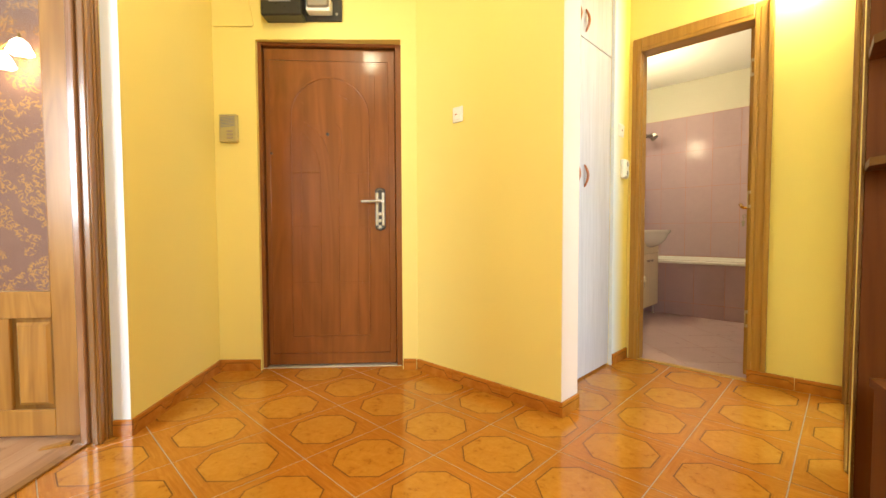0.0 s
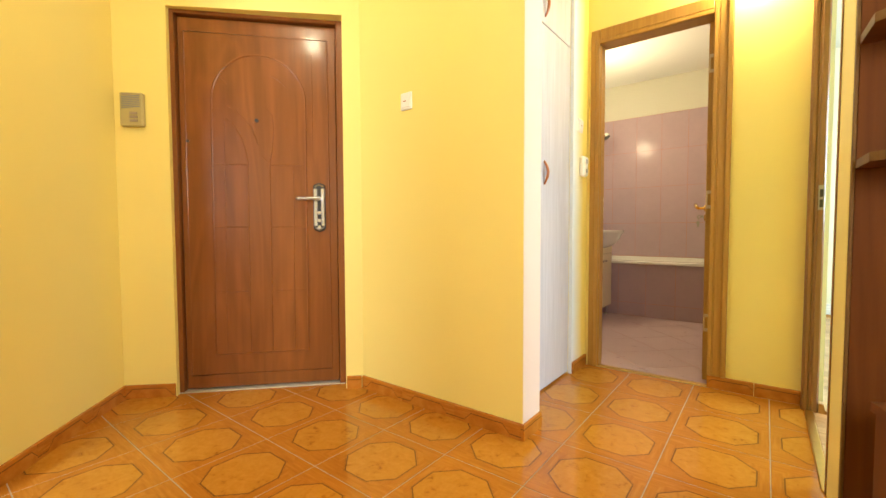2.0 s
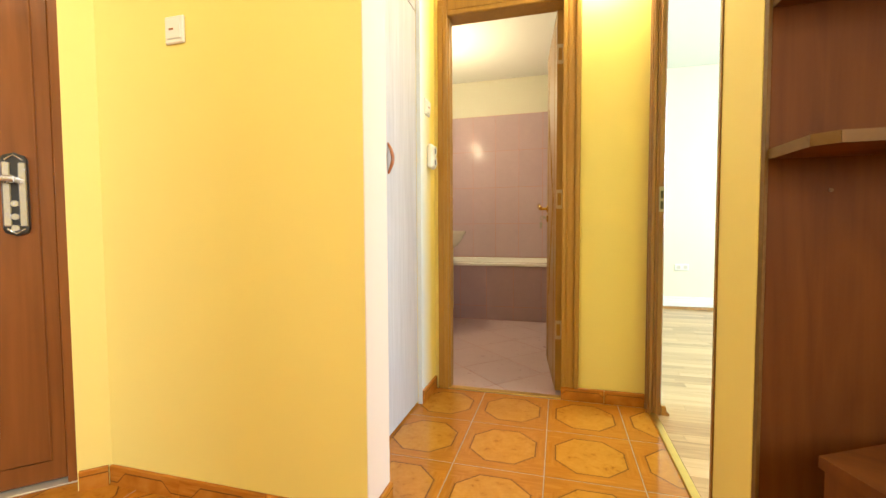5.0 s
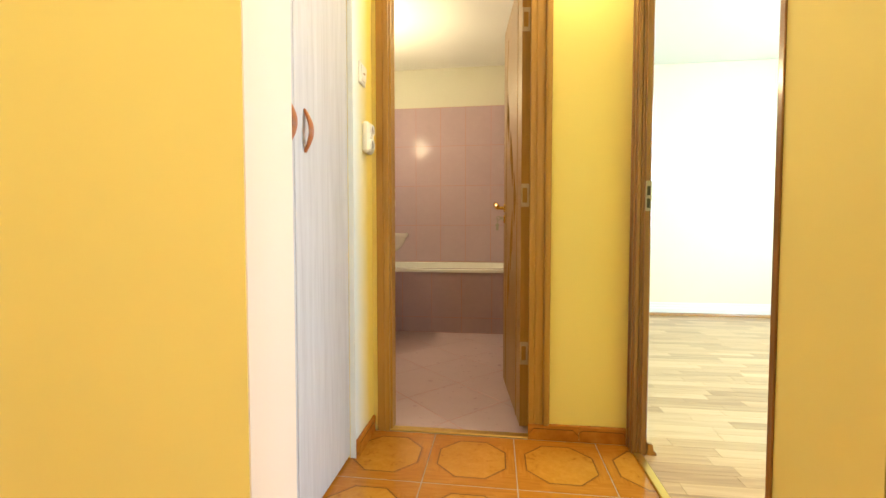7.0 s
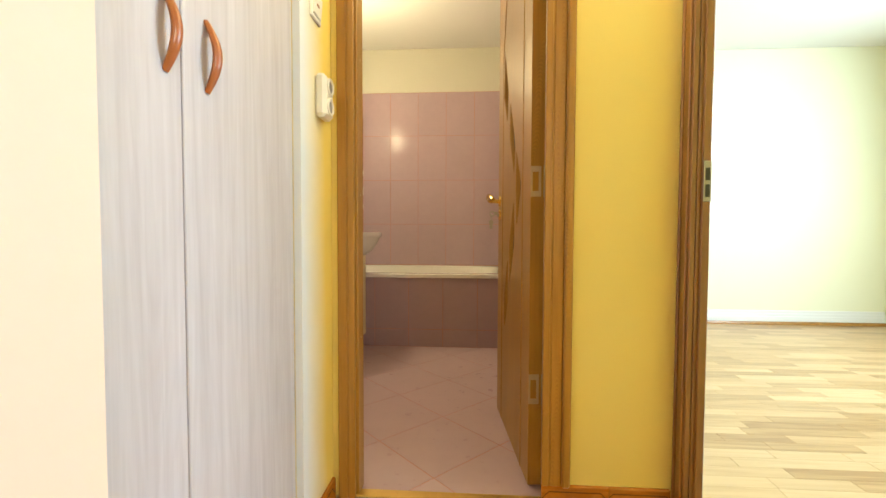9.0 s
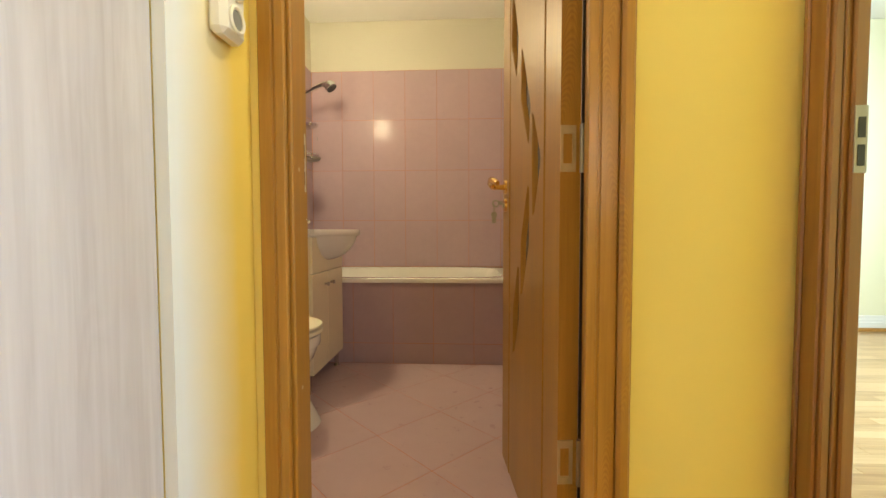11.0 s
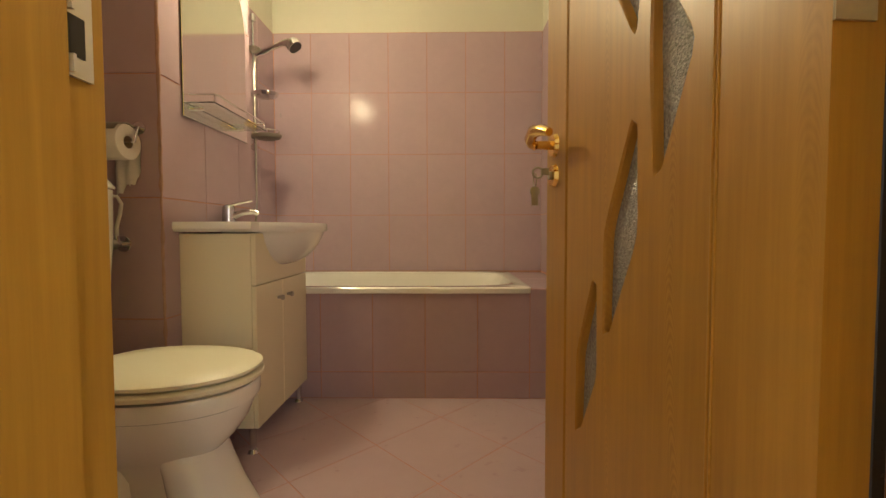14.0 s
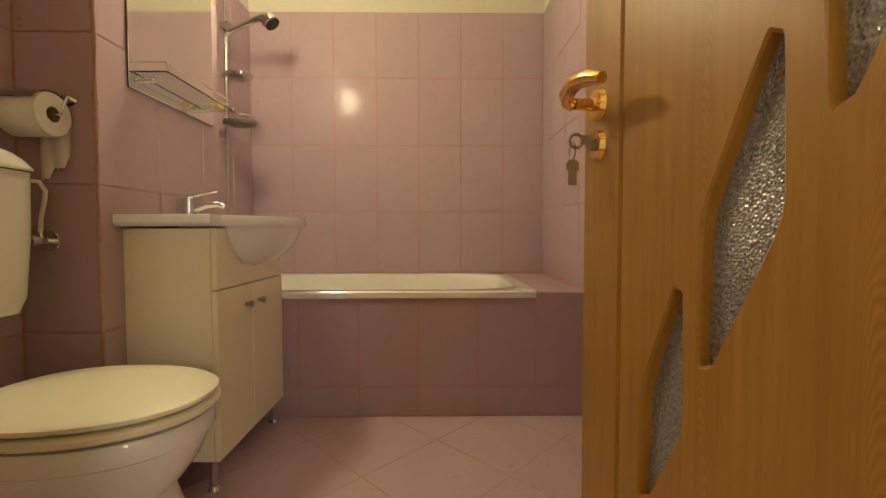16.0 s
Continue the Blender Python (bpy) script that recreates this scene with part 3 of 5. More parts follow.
def intercom():
    t = thing("intercom", SD @ pose(0.113, -0.001, 1.479), "yellowed plastic intercom panel with speaker slots and buttons", "intercom")
    part("body", place((-0.054, 0.054, -0.03, 0.0, -0.083, 0.083), bevel=0.006), "oldplastic", t)
    for i in range(7):
        bm = place((-0.042, 0.042, -0.0325, -0.029, 0.0, 0.004))
        part("slot", shifted_bm(bm, pose(0, 0, 0.008 + i * 0.009, 0, -6, 0)), "rubber", t)
    for i in range(3):
        part("button", place((-0.005, 0.03, -0.036, -0.029, -0.025 - i * 0.019, -0.014 - i * 0.019), bevel=0.0015), "cardboard", t)
    part("badge", place((-0.04, 0.0, -0.0315, -0.029, 0.069, 0.076)), "cardboard", t)


intercom()


def plaster_ledge():
    t = thing("cable_channel", SD @ pose(0, 0, 0), "yellow painted cable channel and cable beside the meter", "cable")
    part("channel", place((0.030, 0.262, -0.012, -0.0005, 2.085, 2.095), bevel=0.003), "yellow", t)
    bm = bmesh.new()
    pts = [(0.15 + 0.115 * (i / 10) ** 0.7, -0.004, 2.6 - 0.505 * (i / 10)) for i in range(11)]
    tube(bm, pts, 0.005, 6)
    part("cable", bm, "yellow", t, smooth=True)


plaster_ledge()


# ---------------------------------------------------------------- switches and sockets
def rocker_switch(m, label):
    t = thing("light_switch", m, label, "switch", "light switches")
    part("plate", place((-0.037, 0.037, -0.009, 0, -0.042, 0.042), bevel=0.004), "plastic", t)
    bm = place((-0.028, 0.028, -0.004, 0.004, -0.030, 0.030), bevel=0.003)
    part("rocker", shifted_bm(bm, pose(0, -0.011, 0, 4, 0, 0)), "plastic", t)
    part("marker", place((-0.012, 0.004, -0.0165, -0.014, -0.004, 0.001)), "redwood", t)


rocker_switch(pose(-1.440, 1.784, 1.497), "white plastic rocker switch on the yellow wall")
rocker_switch(pose(-0.949, 2.792, 1.50, 0, 0, 90), "white plastic rocker switch above a double socket")


def double_socket(m, label):
    t = thing("wall_socket", m, label, "socket")
    part("housing", place((-0.036, 0.036, -0.034, 0, -0.062, 0.062), bevel=0.010), "plastic", t)
    for z in (-0.029, 0.029):
        bm = bmesh.new()
        tube(bm, [(0.021 * math.cos(a * math.tau / 20), -0.036, z + 0.021 * math.sin(a * math.tau / 20)) for a in range(20)], 0.004, 6, True)
        ring = part("outlet_ring", bm, "plastic", t, smooth=True)
        bm = bmesh.new()
        cyl(bm, (0, -0.030, z), (0, -0.0355, z), 0.018, None, 20)
        part("outlet_well", bm, "rubber", ring)


double_socket(pose(-0.949, 2.825, 1.256, 0, 0, 90), "white double surface socket on the narrow wall")
t = thing("wall_socket", pose(1.0, 5.799, 0.46), "small white double socket on the bedroom wall", "socket")
part("plate", place((-0.07, 0.07, -0.012, 0, -0.036, 0.036), bevel=0.004), "plastic", t)
for x in (-0.033, 0.033):
    bm = bmesh.new()
    cyl(bm, (x, -0.010, 0), (x, -0.014, 0), 0.02, None, 16)
    part("outlet_well", bm, "palesteel", t)


# ---------------------------------------------------------------- hall closet
def closet():
    t = thing("hall_closet", pose(0, 0, 0), "pale ash built-in hall closet with closed doors", "closet")
    x = -0.987
    part("side_panel", place((-1.75, x - 0.002, 1.948, 1.966, 0.0, 2.6)), "ash", t)
    part("side_panel", place((-1.75, x - 0.002, 2.672, 2.690, 0.0, 2.6)), "ash", t)
    part("plinth", place((x - 0.03, x - 0.004, 1.968, 2.660, 0.0, 0.02)), "ash", t)
    part("shelf", place((-1.75, x - 0.004, 1.968, 2.660, 1.925, 1.943)), "ash", t)
    zs = ((0.012, 1.931, 1.17), (1.937, 2.595, 2.035))
    for z0, z1, hz in zs:
        for y0, y1, hy in ((1.950, 2.268, 2.232), (2.272, 2.690, 2.334)):
            d = part("closet_door", place((x, x + 0.018, y0, y1, z0, z1), bevel=0.0015), "ash", t)
            pts = [(x + 0.018 + 0.021 * math.sin(k / 12 * math.pi), hy, hz - 0.062 + 0.124 * k / 12) for k in range(13)]
            bm = bmesh.new()
            tube(bm, pts, [0.0045 + 0.003 * math.sin(k / 12 * math.pi) for k in range(13)], 10)
            for v in bm.verts:
                v.co.y = hy + (v.co.y - hy) * 1.3
            part("handle", bm, "redwood", d, "curved cherry-wood bow handle", True)


closet()
# white-painted edge of the wall beside the closet, and the narrow wall past it, coloured for daylight
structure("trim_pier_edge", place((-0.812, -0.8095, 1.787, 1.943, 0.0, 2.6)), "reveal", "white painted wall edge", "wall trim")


def daylit_fade_paint():
    s = Nodes("daylit_white_yellow_paint")
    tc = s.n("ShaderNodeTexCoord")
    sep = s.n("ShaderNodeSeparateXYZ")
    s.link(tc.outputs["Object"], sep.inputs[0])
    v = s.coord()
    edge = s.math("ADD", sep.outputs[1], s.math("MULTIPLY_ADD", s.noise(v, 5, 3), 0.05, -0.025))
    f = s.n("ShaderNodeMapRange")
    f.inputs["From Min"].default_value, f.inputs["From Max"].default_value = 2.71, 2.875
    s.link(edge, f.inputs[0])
    # bluish white end and soft fade put the bedroom doorway's daylight into the colour
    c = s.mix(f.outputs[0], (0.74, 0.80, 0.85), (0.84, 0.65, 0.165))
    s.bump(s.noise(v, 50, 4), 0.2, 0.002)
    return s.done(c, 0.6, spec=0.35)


M["daylitpaint"] = daylit_fade_paint()
structure("trim_narrow_wall", place((-0.968, -0.9475, 2.6905, 2.933, 0.0, 2.6)), "daylitpaint", "white and yellow plaster with bedroom daylight in its colour", "wall trim")
bm = place((0.866, 0.8685, -0.070, -0.001, 0.0, 2.075))
structure("trim_doorway_reveal", shifted_bm(bm, SA), "daylitwhite", "white painted doorway reveal", "wall trim")


# ---------------------------------------------------------------- hall shelf unit
def shelf_unit():
    t = thing("hall_shelf_unit", pose(0, 0, 0), "dark brown laminate hall unit with open shelves and low cabinet", "shelf unit")
    part("back_panel", place((0.148, 0.95, 1.800, 1.818, 0.0, 2.3), bevel=0.001), "brown", t)
    part("edge_strip", place((0.1405, 0.1475, 1.798, 1.8185, 0.0, 2.3), bevel=0.001), "edge", t, "lighter edge strip")
    for z in (1.025, 1.347, 1.67, 1.99):
        poly = [(0.149, 1.799), (0.155, 1.655), (0.186, 1.628), (0.95, 1.628), (0.95, 1.799)]
        bm = bmesh.new()
        prism(bm, poly, z, z + 0.022)
        sh = part("shelf", bm, "brown", t)
        bm = bmesh.new()
        for (ax, ay), (bx, by) in zip(poly[:3], poly[1:4]):
            n = Vector((by - ay, ax - bx, 0)).normalized()
            p, q = n * 0.0004, n * 0.0016
            loft(bm, [[(ax + p.x, ay + p.y, zz), (bx + p.x, by + p.y, zz), (bx + q.x, by + q.y, zz), (ax + q.x, ay + q.y, zz)] for zz in (z, z + 0.022)])
        part("edge_banding", bm, "edge", sh, "light brown edge banding")
    poly = [(0.177, 1.622), (0.249, 1.376), (0.95, 1.376), (0.95, 1.799), (0.488, 1.799)]
    bm = bmesh.new()
    prism(bm, poly, 0.0, 0.438)
    cab = part("cabinet", bm, "brown", t)
    bm = bmesh.new()
    prism(bm, [(0.168, 1.624), (0.241, 1.366), (0.95, 1.366), (0.95, 1.799), (0.479, 1.799)], 0.439, 0.461)
    part("cabinet_top", bm, "brown", cab)
    part("cabinet_door", place((0.258, 0.60, 1.361, 1.3755, 0.03, 0.430), bevel=0.001), "brown", cab)
    bm = bmesh.new()
    cyl(bm, (0.262, 1.801, 0.955), (0.262, 1.797, 0.955), 0.004, None, 12)
    part("screw_cap", bm, "edge", t)
    part("side_panel", place((0.951, 0.969, 1.37, 1.818, 0.0, 2.3)), "brown", t)


shelf_unit()


# ---------------------------------------------------------------- door frames
def bathroom_frame():
    t = tagged(new("door_frame_1"), "oak-look bathroom door frame with moulded casing", "door frame", "", "structure")
    yf = 2.935
    L, R, T = -0.905, -0.225, 2.045
    # jambs with a stop
    part("jamb", place((L + 0.001, L + 0.030, yf + 0.0, 3.044, 0.0, T - 0.002), bevel=0.002), "oak", t)
    part("jamb", place((R - 0.022, R - 0.001, yf + 0.0, 3.026, 0.0, T - 0.002), bevel=0.002), "oak", t)
    part("door_stop", place((L + 0.030, L + 0.042, yf + 0.0, 3.000, 0.0, T - 0.04), bevel=0.003), "oak", t)
    part("door_stop", place((R - 0.040, R - 0.022, yf + 0.0, 2.985, 0.0, T - 0.04), bevel=0.003), "oak", t)
    part("head", place((L + 0.030, R - 0.022, yf, 3.044, T - 0.032, T - 0.002), bevel=0.002), "oak", t)
    for side, (x0, x1), z0 in (("l", (-0.926, -0.872), 0.0), ("r", (-0.276, -0.190), 0.069)):
        bm = bmesh.new()
        box(bm, x0, x1, yf - 0.012, yf - 0.0005, z0, 2.10, 0.003)
        if side == "r":
            box(bm, x1 - 0.026, x1, yf - 0.029, yf - 0.010, z0, 2.10, 0.006)
        inner = x1 if side == "l" else x0
        s = -1 if side == "l" else 1
        for a, w, d in ((0.0, 0.020, 0.017), (0.025, (0.029 if side == "l" else 0.035), 0.0150)):
            q0, q1 = inner + s * a, inner + s * (a + w)
            box(bm, min(q0, q1), max(q0, q1), yf - d, yf - 0.010, z0, 2.10 - 0.09 + a + w, 0.002)
        c = part("casing", bm, "oak", t)
        bm = bmesh.new()
        for z in (0.45, 0.98, 1.42, 1.93):
            xx = (x0 + x1) / 2 - s * -0.012
            cyl(bm, (xx, yf - 0.010, z), (xx, yf - 0.0135, z), 0.003, None, 10)
        part("screw", bm, "steel", c)
    bm = bmesh.new()
    box(bm, -0.871, -0.277, yf - 0.012, yf - 0.0005, 2.012, 2.10, 0.003)
    box(bm, -0.871, -0.277, yf - 0.017, yf - 0.010, 2.013, 2.033, 0.002)
    box(bm, -0.870, -0.278, yf - 0.0150, yf - 0.010, 2.038, 2.099, 0.002)
    part("head_casing", bm, "oak", t)
    bm = place((L + 0.0305, L + 0.0335, 3.001, 3.028, 0.945, 1.07), (L + 0.0305, L + 0.0425, 3.0005, 3.003, 0.945, 0.958), (L + 0.0305, L + 0.0425, 3.0005, 3.003, 0.99, 1.016), (L + 0.0305, L + 0.0425, 3.0005, 3.003, 1.054, 1.07), (L + 0.0305, L + 0.036, 3.0005, 3.003, 0.958, 1.054))
    sp = part("strike_plate", bm, "palesteel", t, "steel strike plate with two cut-outs")
    for z0, z1 in ((0.96, 0.99), (1.015, 1.05)):
        part("strike_hole", place((L + 0.0335, L + 0.0345, 3.006, 3.02, z0, z1)), "darkplastic", sp)
    part("threshold", place((-0.874, -0.258, 2.928, 2.968, 0.0, 0.007), bevel=0.003), "goldstrip", t, "gold metal threshold strip")
    for z in (0.987, 1.42, 0.52):
        bm = bmesh.new()
        cyl(bm, (L + 0.0415, 2.966, z), (L + 0.0428, 2.966, z), 0.0045, None, 12)
        part("screw", bm, "oldsteel", t)
    # black strip stands in for the shade seen through the hinge-side gap
    part("rubber_seal", place((-0.2595, -0.2475, 3.0232, 3.0272, 0.0, T - 0.04), bevel=0.001), "darkplastic", t, "black strip in the hinge gap for its shade")


bathroom_frame()


def pulled_in(pts, d):
    """The outline moved in towards its middle by d."""
    cx, cz = sum(p[0] for p in pts) / len(pts), sum(p[1] for p in pts) / len(pts)
    out = []
    for x, z in pts:
        q = math.hypot(cx - x, cz - z)
        out.append((x + (cx - x) / q * d, z + (cz - z) / q * d))
    return out


def bathroom_door():
    t = thing("bathroom_door", pose(-0.306, 3.018, 0, 0, 0, 95.7), "open oak-look door with carved pebbled-glass shards and brass handle", "door")
    W, TH, z0, z1 = 0.634, 0.045, 0.012, 2.01
    # local x along the leaf from the hinge; y=0 the face towards the hall, through the leaf is negative
    shards = [[(0.489, 1.656), (0.40, 1.46), (0.425, 1.334), (0.506, 1.462)], [(0.361, 1.416), (0.252, 1.208), (0.272, 1.092), (0.37, 1.252)],
              [(0.236, 1.179), (0.222, 1.17), (0.147, 1.042), (0.208, 0.905), (0.226, 0.897), (0.238, 1.05)],
              [(0.281, 0.988), (0.264, 0.978), (0.259, 0.822), (0.338, 0.667), (0.360, 0.660), (0.360, 0.828)],
              [(0.40, 0.746), (0.382, 0.742), (0.378, 0.583), (0.439, 0.468), (0.466, 0.45), (0.462, 0.604)]]
    outer = [(0, z0), (W, z0), (W, z1), (0, z1)]
    bm = bmesh.new()
    rims = {}
    for y in (0.0, -TH):
        loops = [outer] + [clipped(s) for s in shards]
        verts = [[bm.verts.new((x, y, z)) for x, z in lp] for lp in loops]
        flat = [v for lp in verts for v in lp]
        for tri in tessellate_polygon([[Vector((x, 0, z)) for x, z in lp] for lp in loops]):
            try:
                bm.faces.new([flat[i] for i in tri])
            except ValueError:
                pass
        rims[y] = verts
    front, back = rims[0.0], rims[-TH]
    for k in range(4):
        bm.faces.new((front[0][k], front[0][(k + 1) % 4], back[0][(k + 1) % 4], back[0][k]))
    for s, fl, bl in zip(shards, front[1:], back[1:]):
        sm = clipped(s)
        n = len(sm)
        rings = [fl] + [[bm.verts.new((x, y, z)) for x, z in pulled_in(sm, d)] for y, d in ((-0.0035, 0.004), (-0.014, 0.005), (TH * -1 + 0.0035, 0.004))] + [bl]
        for A, B in zip(rings, rings[1:]):
            for k in range(n):
                bm.faces.new((A[k], A[(k + 1) % n], B[(k + 1) % n], B[k]))
    leaf = part("leaf", bm, "oak", t)
    for s in shards:
        bm = bmesh.new()
        loft(bm, [[(x, y, z) for x, z in pulled_in(clipped(s), 0.002)] for y in (-0.0155, -0.0215)])
        part("glass_shard", bm, "pebbled", leaf, "sparkling pebbled glass insert")
    # carved grooves of the panel field, shown as fine raised beads
    for pts in ([(0.117, 0.012), (0.117, 2.008)], [(0.518, 0.012), (0.518, 1.66), (0.45, 1.90)]):
        for dx in (-0.003, 0.003):
            bm = bmesh.new()
            tube(bm, [(x + dx, 0.0, z) for x, z in pts], 0.0018, 6)
            part("bead", bm, "oak", leaf)
    hz, hx = 1.013, 0.587
    bm = bmesh.new()
    cyl(bm, (hx, 0.0, hz), (hx, 0.008, hz), 0.026, 0.022, 20)
    cyl(bm, (hx, 0.008, hz), (hx, 0.040, hz), 0.010, 0.009, 14)
    rose = part("handle_rose", bm, "brass", t, "polished brass handle rose", True)
    bm = bmesh.new()
    tube(bm, [(hx + 0.004, 0.038, hz - 0.002), (hx + 0.008, 0.048, hz + 0.004), (hx - 0.005, 0.056, hz + 0.012), (hx - 0.04, 0.058, hz + 0.020), (hx - 0.08, 0.055, hz + 0.012), (hx - 0.108, 0.050, hz + 0.002)], [0.010, 0.011, 0.012, 0.013, 0.011, 0.008], 12)
    part("lever", bm, "brass", rose, "curved brass lever", True)
    bm = bmesh.new()
    cyl(bm, (hx, 0.0, 0.949), (hx, 0.008, 0.949), 0.025, 0.021, 20)
    kr = part("key_rose", bm, "brass", t, "", True)
    bm = bmesh.new()
    cyl(bm, (hx, 0.006, 0.949), (hx, 0.013, 0.949), 0.009, None, 12)
    part("lock_cylinder", bm, "steel", kr)
    bm = bmesh.new()
    box(bm, hx - 0.003, hx + 0.003, 0.013, 0.03, 0.950, 0.964)
    tube(bm, [(hx + 0.0, 0.037 + 0.011 * math.cos(a * math.tau / 14), 0.955 + 0.011 * math.sin(a * math.tau / 14)) for a in range(14)], 0.0025, 6, True)
    part("key", bm, "steel", kr, "steel key in the lock", True)
    bm = bmesh.new()
    tube(bm, [(hx + 0.003 + 0.012 * math.cos(a * math.tau / 16), 0.042, 0.940 + 0.014 * math.sin(a * math.tau / 16)) for a in range(16)], 0.0012, 6, True)
    box(bm, hx - 0.001, hx + 0.001, 0.036, 0.050, 0.885, 0.925)
    cyl(bm, (hx - 0.0015, 0.043, 0.915), (hx + 0.0015, 0.043, 0.915), 0.011, None, 14)
    part("spare_key", bm, "steel", kr, "spare key on a ring", True)
    # lock face on the free edge
    part("lock_face", place((W, W + 0.0015, -0.032, -0.010, 0.92, 1.10)), "steel", t)
    for z in (0.34, 1.035, 1.785):
        bm = bmesh.new()
        box(bm, -0.0022, 0.0, -0.034, -0.026, z - 0.05, z + 0.05)
        box(bm, -0.0022, 0.0, -0.006, 0.0, z - 0.05, z + 0.05)
        for a, b in ((-0.05, -0.032), (0.032, 0.05)):
            box(bm, -0.0024, 0.0, -0.034, 0.0, z + a, z + b)
        hg = part("hinge", bm, "oldsteel", t, "worn steel butt hinge")
        bm = bmesh.new()
        cyl(bm, (-0.006, -0.047, z - 0.052), (-0.006, -0.047, z + 0.052), 0.0062, None, 12)
        part("hinge_pin", bm, "steel", hg, "", True)
        bm = place((-0.030, -0.002, -0.0615, -0.0553, z - 0.045, z + 0.045))
        part("frame_plate", bm, "oldsteel", hg)


bathroom_door()


def bedroom_frame():
    t = tagged(new("door_frame_2"), "dark varnished wooden bedroom door frame with moulded casing", "door frame", "", "structure")
    for y0, y1, s in ((2.057, 2.073, 1), (2.858, 2.928, -1)):
        bm = bmesh.new()
        if s > 0:
            box(bm, 0.1355, 0.1395, y0, y1, 0.0, 2.11, 0.001)
            part("casing", bm, "walnut", t)
            continue
        box(bm, 0.122, 0.1395, y0, y1, 0.0, 2.11, 0.003)
        box(bm, 0.116, 0.124, y0 + 0.008, y0 + 0.022, 0.0, 2.10, 0.003)
        box(bm, 0.117, 0.124, y1 - 0.02, y1 - 0.008, 0.0, 2.10, 0.003)
        part("casing", bm, "walnut", t)
    part("jamb", place((0.1405, 0.1775, 2.0595, 2.072, 0.0, 2.058), bevel=0.002), "walnut", t)
    bm = bmesh.new()
    box(bm, 0.1405, 0.178, 2.858, 2.8735, 0.0, 2.058, 0.002)
    box(bm, 0.150, 0.175, 2.850, 2.859, 0.0, 2.045, 0.003)
    part("jamb", bm, "walnut", t)
    part("head", place((0.1405, 0.1775, 2.072, 2.858, 2.03, 2.058), bevel=0.002), "walnut", t)
    part("head_casing", place((0.122, 0.1395, 2.0725, 2.8575, 2.03, 2.11), bevel=0.003), "walnut", t)
    sp = part("strike_plate", place((0.152, 0.174, 2.8475, 2.8505, 0.955, 1.070), bevel=0.0008), "steel", t, "steel strike plate with two cut-outs")
    for z0, z1 in ((0.967, 1.003), (1.015, 1.05)):
        part("strike_hole", place((0.157, 0.169, 2.8465, 2.848, z0, z1)), "darkplastic", sp)
    bm = bmesh.new()
    loft(bm, [[(x, 2.852, z) for x, z in ((0.1785, 0.0), (0.213, 0.0), (0.211, 0.012), (0.201, 0.022), (0.197, 0.045), (0.1785, 0.05))], [(x, 2.868, z) for x, z in ((0.1785, 0.0), (0.213, 0.0), (0.211, 0.012), (0.201, 0.022), (0.197, 0.045), (0.1785, 0.05))]])
    part("plinth_block", bm, "pine", t, "light wooden plinth block")
    part("threshold", place((0.128, 0.160, 2.0725, 2.8575, -0.001, 0.007), bevel=0.003), "goldstrip", t, "gold metal threshold strip")


bedroom_frame()


def living_frame():
    t = tagged(new("door_frame_3"), "varnished wooden living room door frame with moulded casing", "door frame", "", "structure")
    t.matrix_basis = SA
    for x0, s in ((0.8685, 1), (1.829, -1)):
        def strip(bm, a0, a1, y0, y1, bevel):
            q0, q1 = x0 + s * a0, x0 + s * a1
            box(bm, min(q0, q1), max(q0, q1), y0, y1, 0.0, 2.07, bevel)
        bm = bmesh.new()
        strip(bm, 0.0, 0.078, -0.100, -0.078, 0.003)
        strip(bm, 0.002, 0.020, -0.080, -0.068, 0.005)
        strip(bm, 0.026, 0.036, -0.080, -0.072, 0.003)
        strip(bm, 0.050, 0.074, -0.080, -0.069, 0.005)
        c = part("casing", bm, "walnut", t)
        bm = bmesh.new()
        strip(bm, 0.0, 0.062, -0.118, -0.1005, 0.002)
        strip(bm, 0.0, 0.040, -0.175, -0.1485, 0.002)
        part("rebate", bm, "walnut", c)
        bm = bmesh.new()
        strip(bm, 0.0, 0.076, -0.148, -0.1185, 0.004)
        part("jamb", bm, "jambwood", t, "reddish varnished jamb")
    part("head", place((0.948, 1.749, -0.17, -0.06, 2.0, 2.07), bevel=0.003), "walnut", t)
    part("threshold", place((0.941, 1.756, -0.155, -0.120, 0.0, 0.008), bevel=0.002), "walnut", t, "dark wooden threshold strip")


living_frame()


